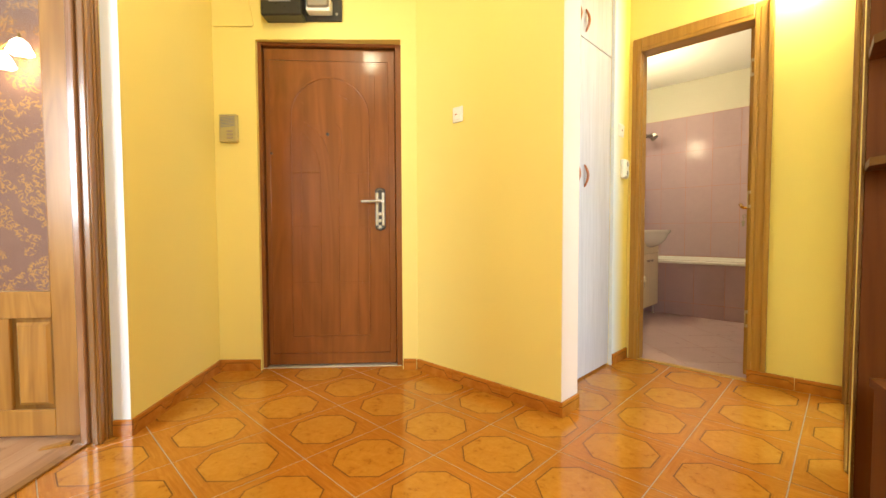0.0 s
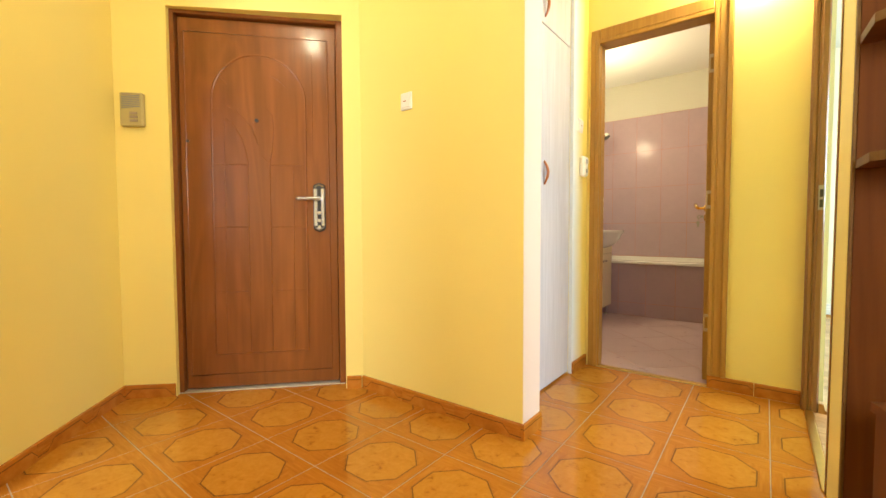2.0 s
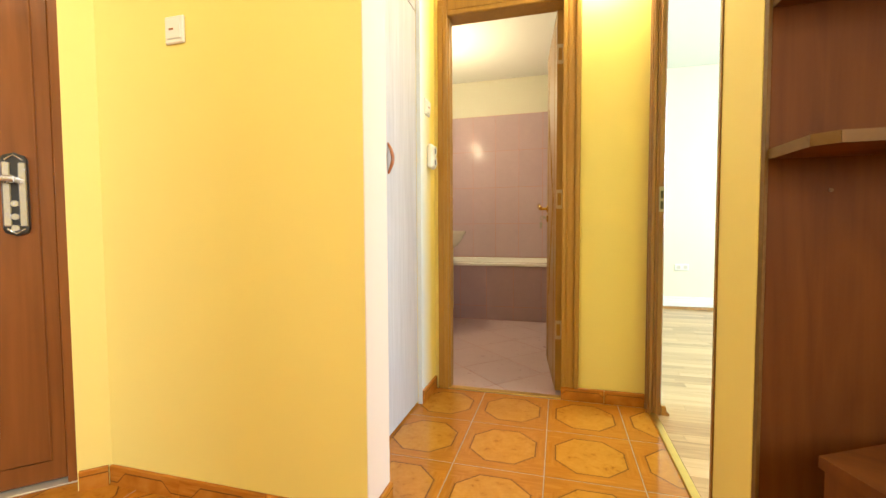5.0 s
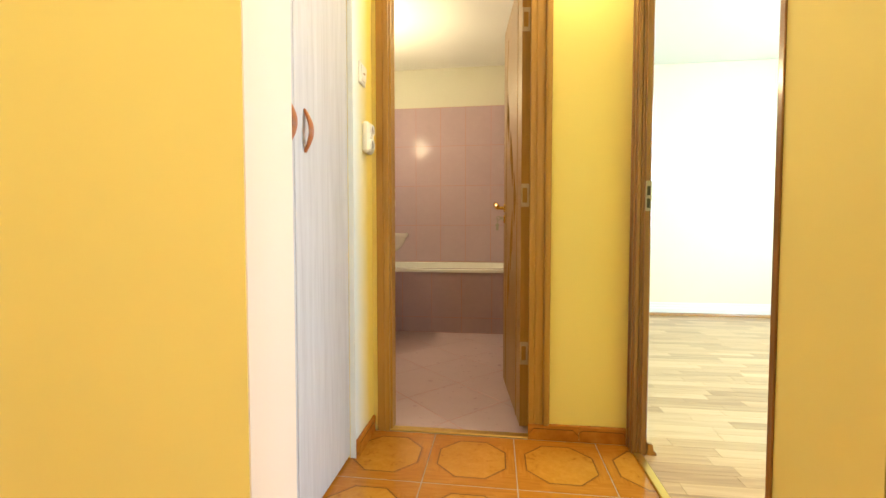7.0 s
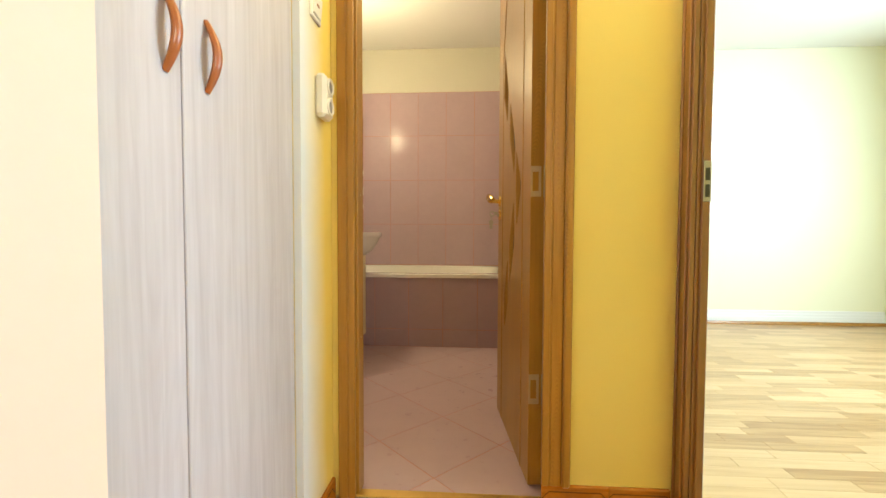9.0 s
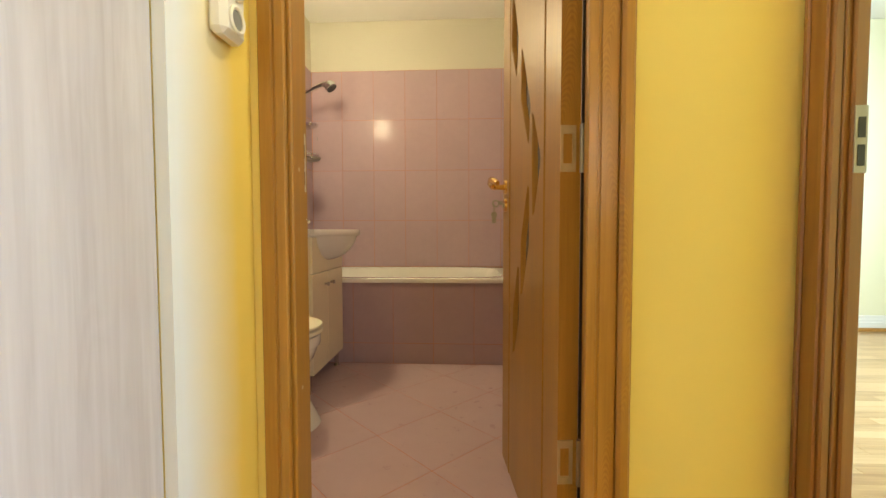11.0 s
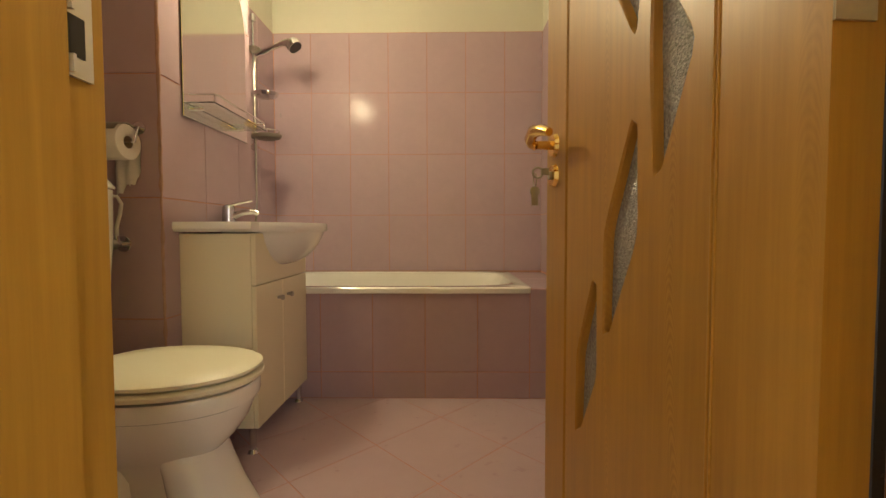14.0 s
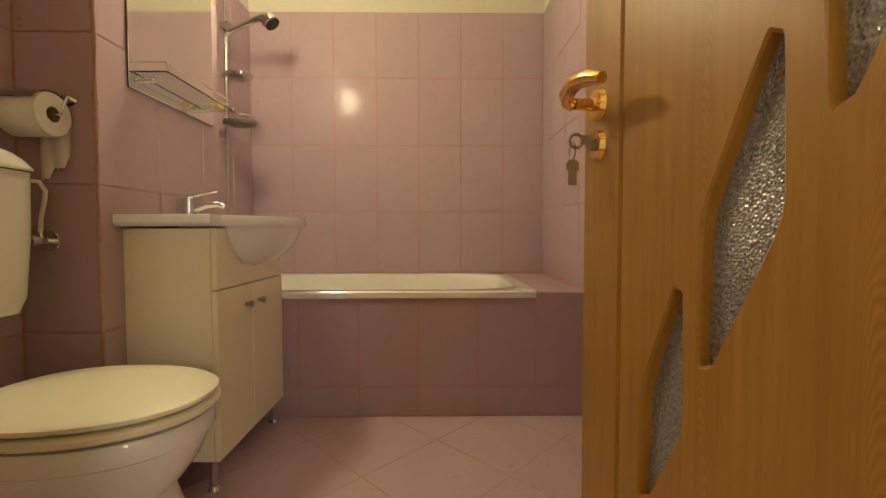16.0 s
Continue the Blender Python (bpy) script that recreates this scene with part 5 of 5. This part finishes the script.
def paper_holder():
    t = thing("toilet_roll_holder", pose(-1.69, 4.129, 1.125), "chrome toilet roll holder on the lilac tiles", "holder")
    bm = bmesh.new()
    cyl(bm, (0.045, 0, 0.06), (0.045, -0.008, 0.06), 0.024, 0.021, 20)
    cyl(bm, (0.045, -0.006, 0.06), (0.045, -0.03, 0.058), 0.007, None, 10)
    part("rosette", bm, "chrome", t, smooth=True)
    bm = bmesh.new()
    tube(bm, [(0.045, -0.03, 0.058), (0.066, -0.04, 0.055), (0.070, -0.055, 0.03), (0.070, -0.065, 0.0), (0.055, -0.066, 0.0), (-0.06, -0.066, 0.0)], 0.0035, 8)
    part("wire", bm, "chrome", t, smooth=True)
    bm = bmesh.new()
    outer = [(-0.066 + 0.0 + 0.064 * math.cos(a), 0.064 * math.sin(a)) for a in [radians(60 + i * 9) for i in range(11)]]
    inner = [(-0.066 + 0.062 * math.cos(a), 0.062 * math.sin(a)) for a in [radians(150 - i * 9) for i in range(11)]]
    loft(bm, [[(x, y, z) for y, z in outer + inner] for x in (-0.058, 0.050)])
    part("flap", bm, "steel", t, "metal cover flap", True)
    r = thing("toilet_roll", pose(-1.69, 4.063, 1.125), "white toilet roll with a torn hanging sheet", "toilet roll")
    bm = bmesh.new()
    n = 36
    ring = lambda x, rad: [(x, rad * math.cos(k * math.tau / n), rad * math.sin(k * math.tau / n)) for k in range(n)]
    loft(bm, [ring(-0.052, 0.021), ring(-0.052, 0.055), ring(-0.049, 0.0575), ring(0.049, 0.0575), ring(0.052, 0.055), ring(0.052, 0.021), ring(-0.052, 0.021)], False, False)
    part("paper", bm, "paper", r, smooth=True)
    bm = bmesh.new()
    loft(bm, [ring(-0.051, 0.0205), ring(0.051, 0.0205), ring(0.051, 0.0195), ring(-0.051, 0.0195)], False, False)
    part("core", bm, "cardboard", r, "cardboard core", True)
    bm = bmesh.new()
    rnd = random.Random(4)
    cols = 16
    top, bot = [], []
    for k in range(cols + 1):
        x = -0.035 + 0.085 * k / cols
        top.append((x, 0.0575, 0.0))
        drop = -0.150 + 0.030 * (k / cols) + rnd.uniform(-0.009, 0.009) - (0.012 if k < 5 else 0) + (0.022 if k > 12 else 0)
        bot.append((x, 0.054 - 0.004 * math.sin(k * 0.8), drop))
    va = [[bm.verts.new((x, y + th, z)) for x, y, z in top] for th in (0, 0.0012)]
    vm = [[bm.verts.new((x, y + th - 0.002, z * 0.5)) for x, y, z in bot] for th in (0, 0.0012)]
    vb = [[bm.verts.new((x, y + th, z)) for x, y, z in bot] for th in (0, 0.0012)]
    for s in (0, 1):
        for A, B in ((va[s], vm[s]), (vm[s], vb[s])):
            for k in range(cols):
                bm.faces.new((A[k], A[k + 1], B[k + 1], B[k]))
    for k in range(cols):
        bm.faces.new((vb[0][k], vb[0][k + 1], vb[1][k + 1], vb[1][k]))
    part("hanging_sheet", bm, "paper", r, "torn hanging sheet", True)


paper_holder()


def shower():
    t = thing("shower_rail", pose(-1.797, 5.21, 0), "chrome shower rail with hand shower and soap dishes", "shower")
    bm = bmesh.new()
    cyl(bm, (0.045, 0, 1.33), (0.045, 0, 2.12), 0.0055, None, 14)
    part("rail", bm, "satin", t, smooth=True)
    for z in (1.34, 2.10):
        bm = bmesh.new()
        cyl(bm, (0, 0, z), (0.05, 0, z), 0.014, 0.012, 14)
        cyl(bm, (0.045, 0, z - 0.02), (0.045, 0, z + 0.02), 0.015, None, 14)
        part("bracket", bm, "chrome", t, smooth=True)
    bm = bmesh.new()
    box(bm, 0.03, 0.075, -0.02, 0.02, 1.895, 1.935, 0.006, 2)
    cyl(bm, (0.06, -0.02, 1.893), (0.10, -0.02, 1.908), 0.016, None, 12)
    part("slider", bm, "steel", t, smooth=True)
    bm = bmesh.new()
    tube(bm, [(0.07, -0.02, 1.875), (0.12, -0.02, 1.893), (0.18, -0.02, 1.920), (0.23, -0.02, 1.942), (0.268, -0.02, 1.944)], [0.011, 0.013, 0.0145, 0.016, 0.026], 14)
    hs = part("hand_shower", bm, "chrome", t, "chrome hand shower", True)
    bm = bmesh.new()
    m = pose(0.290, -0.02, 1.936, 0, -38, 0)
    n = 28
    ring = lambda r, z: [m @ Vector((r * math.cos(k * math.tau / n), r * math.sin(k * math.tau / n), z)) for k in range(n)]
    loft(bm, [ring(0.036, -0.026), ring(0.043, -0.022), ring(0.044, 0.0), ring(0.036, 0.018), ring(0.015, 0.026)])
    head = part("shower_head", bm, "chrome", hs, "", True)
    bm = bmesh.new()
    loft(bm, [ring(0.039, -0.0305), ring(0.039, -0.0225)])
    part("spray_face", bm, "darkplastic", head, "dark spray face", True)
    for z, r in ((1.652, 0.078), (1.405, 0.088)):
        bm = bmesh.new()
        m2 = pose(0.075 + r * 0.5, -0.0, z)
        ring2 = lambda k, h: [m2 @ Vector((k * r * math.cos(q * math.tau / 28) * 1.0, k * r * 0.8 * math.sin(q * math.tau / 28), h)) for q in range(28)]
        loft(bm, [ring2(0.5, -0.022), ring2(0.9, -0.012), ring2(1.0, 0.002), ring2(1.0, 0.008), ring2(0.94, 0.008), ring2(0.85, -0.004)])
        box(bm, 0.03, 0.075, -0.015, 0.015, z - 0.015, z + 0.015, 0.004)
        part("soap_dish", bm, "steel" if r > 0.08 else "chrome", t, "oval soap dish", True)
    bm = bmesh.new()
    tube(bm, [(0.075 + 0.037 + 0.080 * math.cos(q * math.tau / 24), 0.064 * math.sin(q * math.tau / 24), 1.435) for q in range(24)], 0.0025, 6, True)
    for q in range(0, 24, 4):
        a = q * math.tau / 24
        cyl(bm, (0.112 + 0.080 * math.cos(a), 0.064 * math.sin(a), 1.41), (0.112 + 0.080 * math.cos(a), 0.064 * math.sin(a), 1.436), 0.002, None, 6)
    part("dish_rail", bm, "chrome", t, smooth=True)
    bm = bmesh.new()
    tube(bm, [(0.072, -0.02, 1.875), (0.066, -0.025, 1.82), (0.062, -0.025, 1.6), (0.060, -0.02, 1.3), (0.055, -0.01, 1.0), (0.03, 0.01, 0.80), (0.01, 0.02, 0.75)], 0.0065, 8)
    part("hose", bm, "steel", t, "metal shower hose", True)
    v = thing("bath_mixer", pose(-1.797, 5.23, 0.74), "chrome bath mixer tap on the wall", "tap")
    bm = bmesh.new()
    cyl(bm, (0.05, -0.09, 0), (0.05, 0.09, 0), 0.02, None, 16)
    for y in (-0.075, 0.075):
        cyl(bm, (0, y, 0), (0.05, y, 0), 0.02, 0.016, 14)
    part("body", bm, "chrome", v, smooth=True)


shower()


# ---------------------------------------------------------------- tiles, skirting and laminate, piece by piece
def clip(poly, a, b, c):
    """Keeps the part of a polygon where a x + b y <= c."""
    out = []
    for i, p in enumerate(poly):
        q = poly[(i + 1) % len(poly)]
        dp, dq = a * p[0] + b * p[1] - c, a * q[0] + b * q[1] - c
        if dp <= 0:
            out.append(p)
        if dp * dq < 0:
            t = dp / (dp - dq)
            out.append((p[0] + (q[0] - p[0]) * t, p[1] + (q[1] - p[1]) * t))
    return out


def tile_mesh(name, poly, thick, material, chamfer=0.0009):
    cx = sum(p[0] for p in poly) / len(poly)
    cy = sum(p[1] for p in poly) / len(poly)

    def inner(p):
        d = Vector((p[0] - cx, p[1] - cy))
        k = max(0.0, 1 - chamfer * 1.5 / max(d.length, 1e-4))
        return (cx + d.x * k, cy + d.y * k)

    bm = bmesh.new()
    loft(bm, [[(x, y, 0.0) for x, y in poly], [(x, y, thick - chamfer) for x, y in poly], [(*inner(p), thick) for p in poly]], False, True)
    return mesh_of(name, bm, material)


MESHES = {}


def wall_tiles(parent, origin, u, n, us, vs, material, thick=0.0024, gap=0.004):
    """Rectangular tiles: u the way along, n the outward normal; us, vs the joints along and up."""
    u, n = Vector(u), Vector(n)
    w = n.cross(u)
    base = Matrix((u, w, n)).transposed().to_4x4()
    base.translation = Vector(origin)
    rnd = random.Random(len(us) * 31 + len(vs))
    for a0, a1 in zip(us, us[1:]):
        for b0, b1 in zip(vs, vs[1:]):
            sx, sy = round(a1 - a0 - gap, 4), round(b1 - b0 - gap, 4)
            if sx < 0.01 or sy < 0.01:
                continue
            key = (sx, sy, material, thick)
            if key not in MESHES:
                MESHES[key] = tile_mesh("tile", [(-sx / 2, -sy / 2), (sx / 2, -sy / 2), (sx / 2, sy / 2), (-sx / 2, sy / 2)], thick, material)
            tilt = pose(0, 0, 0, rnd.uniform(-0.3, 0.3), rnd.uniform(-0.3, 0.3), 0)
            piece("tile", MESHES[key], parent, base @ pose((a0 + a1) / 2, (b0 + b1) / 2, rnd.uniform(0, 0.0006)) @ tilt)


def backing(parent, x0, x1, y0, y1, z0, z1):
    part("grout_bed", place((x0, x1, y0, y1, z0, z1)), "grout", parent, "salmon grout")


ROWS_Z = [0.0, 0.109, 0.529, 0.949, 1.369, 1.789, 2.195]
G = 0.004
# back wall behind the tub
BX = [-1.795, -1.5385, -1.272, -1.0055, -0.739, -0.4725, -0.206, 0.050]
backing(wall_bath, -1.803, 0.055, 5.617 - G, 5.617, 0.5, 2.197)
wall_tiles(wall_bath, (0, 5.617 - G, 0), (1, 0, 0), (0, -1, 0), BX, [0.56, 0.949, 1.369, 1.789, 2.195], "lilac")
# right wall
RY = [3.05 + 0.2665 * k for k in range(9)] + [5.37, 5.608]
backing(wall_bath, 0.055 - G, 0.055, 3.046, 5.612, 0.0, 2.197)
wall_tiles(wall_bath, (0.055 - G, 0, 0), (0, -1, 0), (-1, 0, 0), [-y for y in RY[:8]][::-1], ROWS_Z, "lilac")
wall_tiles(wall_bath, (0.055 - G, 0, 0), (0, -1, 0), (-1, 0, 0), [-5.608, -5.37, -5.135, -4.9155], [0.56] + ROWS_Z[3:], "lilac")
# left wall of the tub niche and of the toilet corner
backing(wall_bath, -1.803, -1.803 + G, 4.782, 5.612, 0.5, 2.197)
wall_tiles(wall_bath, (-1.803 + G, 0, 0), (0, 1, 0), (1, 0, 0), [4.79, 5.10, 5.37, 5.608], [0.56] + ROWS_Z[3:], "lilac")
backing(wall_bath, -1.803, -1.803 + G, 3.046, 4.128, 0.0, 2.197)
wall_tiles(wall_bath, (-1.803 + G, 0, 0), (0, 1, 0), (1, 0, 0), [3.055, 3.32, 3.585, 3.85, 4.12], ROWS_Z, "lilac")
# duct box beside the toilet
backing(wall_bath, -1.80, -1.582, 4.13 - G, 4.13, 0.0, 2.197)
wall_tiles(wall_bath, (0, 4.13 - G, 0), (1, 0, 0), (0, -1, 0), [-1.796, -1.576], ROWS_Z, "lilac")
backing(wall_bath, -1.582, -1.582 + G, 4.127, 4.783, 0.0, 2.197)
wall_tiles(wall_bath, (-1.582 + G, 0, 0), (0, 1, 0), (1, 0, 0), [4.1225, 4.39, 4.66, 4.786], ROWS_Z, "lilac")
# rough mortar bead down the corner of the duct box
bm = bmesh.new()
rnd = random.Random(12)
rows = []
for k in range(74):
    r = 0.0050 + rnd.uniform(-0.0018, 0.0026)
    ex, ey = rnd.uniform(-0.0012, 0.0012), rnd.uniform(-0.0012, 0.0012)
    rows.append([(-1.5765 + ex + r * math.cos(a * math.tau / 8), 4.1245 + ey + r * math.sin(a * math.tau / 8), 0.002 + k * 0.03) for a in range(8)])
loft(bm, rows)
part("mortar_bead", bm, "mortar", wall_bath, "rough pink mortar bead", True)
for k, (x, y, z, w, h) in enumerate(((-1.776, 4.1228, 1.404, 0.010, 0.012), (-1.776, 4.1228, 1.385, 0.011, 0.010), (0.042, 5.6102, 2.094, 0.006, 0.03), (0.040, 5.6102, 1.016, 0.005, 0.025), (-1.752, 5.6102, 1.64, 0.005, 0.03), (-1.750, 5.6102, 1.31, 0.005, 0.02))):
    part("chipped_joint", place((x - w / 2, x + w / 2, y, y + 0.003, z - h / 2, z + h / 2), bevel=0.001), "rubber", wall_bath, "small dark chip in the tile joint")
backing(wall_bath, -1.80, -1.582, 4.78, 4.78 + G, 0.5, 2.197)
wall_tiles(wall_bath, (0, 4.78 + G, 0), (-1, 0, 0), (0, 1, 0), [1.584, 1.795], [0.56] + ROWS_Z[3:], "lilac")
# inner face of the door wall
for x0, x1, z0 in ((-1.795, -0.915, 0.0), (-0.215, 0.048, 0.0)):
    backing(wall_c, x0, x1, 3.045, 3.045 + G, z0, 2.197)
    n = max(1, round((x1 - x0) / 0.2665))
    wall_tiles(wall_c, (0, 3.045 + G, 0), (-1, 0, 0), (0, 1, 0), [-x1 + (x1 - x0) * k / n for k in range(n + 1)], ROWS_Z, "lilac")
# tub apron and ledge
apron = structure("tub_apron", place((-1.803, -0.181, 4.756, 4.80, 0, 0.526), (-0.178, 0.055, 4.756, 5.615, 0, 0.548)), "grout", "lilac tiled bathtub apron and ledge with salmon grout", "tub apron")
wall_tiles(apron, (0, 4.756, 0), (1, 0, 0), (0, -1, 0), [-1.58, -1.49, -1.23, -0.97, -0.709, -0.449, -0.19], [0.0, 0.133, 0.528], "lilacdark")
wall_tiles(apron, (0, 4.756, 0), (1, 0, 0), (0, -1, 0), [-0.19, 0.05], [0.0, 0.133, 0.548], "lilacdark")
wall_tiles(apron, (0, 0, 0.548), (1, 0, 0), (0, 0, 1), [-0.177, 0.05], [4.755, 5.18, 5.61], "lilac")

# bathroom floor, laid on the diagonal
Q = 0.248
shape = None
for i in range(-6, 8):
    for j in range(-12, 9):
        if (i + j) % 2 == 0:
            continue
        cx, cy = -0.876 + Q * i, 4.294 + Q * j
        if not (-1.803 - Q < cx < 0.055 + Q and 2.97 - Q < cy < 4.755 + Q):
            continue
        r = Q - 0.0025
        poly = [(r, 0), (0, r), (-r, 0), (0, -r)]
        cut = poly
        for a, b, c in ((1, 0, 0.05 - cx), (-1, 0, 1.80 + cx), (0, 1, 4.752 - cy), (0, -1, -2.972 + cy)):
            cut = clip(cut, a, b, c) if cut else cut
        if len(cut) < 3:
            continue
        if cut == poly:
            shape = shape or tile_mesh("tile", poly, 0.006, "bathfloor")
            me = shape
        else:
            me = tile_mesh("tile", cut, 0.006, "bathfloor")
        piece("tile", me, floor_bath, pose(cx, cy, -0.006))

# hall floor
PX, PY, GX, GY = 0.3325, 0.355, -0.003, 0.795
whole = None
for i in range(-9, 4):
    for j in range(-6, 7):
        cx, cy = GX - PX / 2 + PX * i, GY - PY / 2 + PY * j
        n = (SA.inverted() @ Vector((cx, cy, 0))).y
        back = (SD.inverted() @ Vector((cx, cy, 0))).y
        if n < -0.36 or cx > 1.05 or cy < -1.2 or back > 0.3:
            continue
        a, b = PX / 2 - 0.0019, PY / 2 - 0.0019
        poly = [(-a, -b), (a, -b), (a, b), (-a, b)]
        cut = clip(poly, 0, 1, 2.925 - cy)
        if cut == poly:
            whole = whole or tile_mesh("tile", poly, 0.0065, "octagon")
            me = whole
        elif len(cut) > 2:
            me = tile_mesh("tile", cut, 0.0065, "octagon")
        else:
            continue
        piece("tile", me, floor_hall, pose(cx, cy, -0.0065))


# ceramic skirting
def skirting(name, p0, p1, off=0.0, h=0.068, first=0.33):
    """Skirting tiles along the wall from p0 to p1, with the room on the right-hand side of that way."""
    base = tagged(new(name), "orange ceramic skirting tiles with a dark line", "baseboard", "", "structure")
    p0, p1 = Vector((*p0, 0)), Vector((*p1, 0))
    d = p1 - p0
    rot = math.degrees(math.atan2(d.y, d.x))
    L, s, step = d.length, 0.0, first
    while s < L - 0.004:
        e = min(L, s + step)
        w = round(e - s - 0.002, 4)
        key = ("skirting", w, h)
        if key not in MESHES:
            bm = bmesh.new()
            loft(bm, [[(x, y, z) for y, z in ((0, 0), (-0.010, 0), (-0.010, h - 0.004), (-0.007, h), (0, h))] for x in (-w / 2, w / 2)])
            MESHES[key] = mesh_of("skirting_tile", bm, "skirting")
        m = pose(p0.x, p0.y, 0.0005, 0, 0, rot) @ pose((s + e) / 2, -0.0006, 0)
        piece("skirting_tile", MESHES[key], base, m)
        s, step = e, 0.3325


def on(m, x, y):
    v = m @ Vector((x, y, 0))
    return (v.x, v.y)


skirting("baseboard_1", on(SA, 0.866, 0), on(SA, 0.045, 0), first=0.22)
skirting("baseboard_2", on(SD, 0.015, 0), on(SD, DOOR0 - 0.004, 0))
skirting("baseboard_3", on(SD, DOOR1 + 0.004, 0), on(SD, 1.232, 0))
skirting("baseboard_4", (-1.780, 1.785), (-0.800, 1.785), first=0.30)
skirting("baseboard_5", (-0.8092, 1.7745), (-0.8092, 1.9445))
skirting("baseboard_6", (-0.9475, 2.694), (-0.9475, 2.925))
skirting("baseboard_7", (-0.277, 2.935), (0.1195, 2.935), first=0.21)
skirting("baseboard_8", on(SA, 0.8685, -0.068), on(SA, 0.8685, 0.010))


# laminate strips
def laminate(floor, m, x0, x1, y0, y1, material, z, near, keep, seed):
    rnd = random.Random(seed)
    strips = []
    y = y0
    while y < y1 - 0.01:
        ye = min(y1, y + 0.066)
        x = x0 - rnd.uniform(0, 0.4)
        while x < x1:
            xe = x + rnd.choice((0.28, 0.35, 0.42, 0.5))
            a, b = max(x, x0), min(xe, x1)
            if b - a > 0.01:
                strips.append((a, b, y, ye))
            x = xe
        y = ye
    strips.sort(key=lambda s: ((s[0] + s[1]) / 2 - near[0]) ** 2 + ((s[2] + s[3]) / 2 - near[1]) ** 2)
    for a, b, c, d in strips[:keep]:
        w, h = round(b - a - 0.0006, 4), round(d - c - 0.0006, 4)
        key = ("strip", w, h, material)
        if key not in MESHES:
            MESHES[key] = tile_mesh("laminate_strip", [(-w / 2, -h / 2), (w / 2, -h / 2), (w / 2, h / 2), (-w / 2, h / 2)], 0.004, material, 0.0005)
        piece("laminate_strip", MESHES[key], floor, m @ pose((a + b) / 2, (c + d) / 2, z))
    if len(strips) > keep:
        vs, fs = [], []
        for a, b, c, d in strips[keep:]:
            k = len(vs)
            vs += [(a, c, 0), (b - 0.0006, c, 0), (b - 0.0006, d - 0.0006, 0), (a, d - 0.0006, 0)]
            fs.append((k, k + 1, k + 2, k + 3))
        me = bpy.data.meshes.new("laminate_strips")
        me.from_pydata(vs, [], fs)
        me.materials.append(M[material])
        ob = tagged(new("laminate_strips", me), "", "", "", "stuff")
        ob.parent = floor
        ob.matrix_basis = m @ pose(0, 0, z + 0.004)


laminate(floor_bed, ONE, 0.162, 3.4, 1.95, 5.80, "lamella", -0.002, (0.9, 3.6), 280, 3)
laminate(floor_living, SA, -0.35, 2.0, -2.4, -0.155, "lamwarm", 0.0, (0.6, -0.6), 120, 5)


def bedroom_skirting(name, p0, p1):
    base = tagged(new(name), "white moulded skirting above a wooden floor trim", "baseboard", "", "structure")
    d = Vector(p1) - Vector(p0)
    m = pose(p0[0], p0[1], 0.002, 0, 0, math.degrees(math.atan2(d.y, d.x)))
    bm = bmesh.new()
    loft(bm, [[(x, y, z) for y, z in ((0, 0.03), (-0.016, 0.03), (-0.016, 0.075), (-0.012, 0.08), (-0.012, 0.10), (-0.008, 0.108), (-0.008, 0.13), (0, 0.135))] for x in (0, d.length)])
    part("white_board", shifted_bm(bm, m), "white", base, "white moulded board")
    bm = bmesh.new()
    loft(bm, [[(x, y, z) for y, z in ((0, 0), (-0.03, 0), (-0.028, 0.012), (-0.018, 0.028), (0, 0.03))] for x in (0, d.length)])
    part("floor_trim", shifted_bm(bm, m), "pine", base, "light wooden floor trim")


bedroom_skirting("baseboard_9", (0.272, 5.80), (3.398, 5.80))
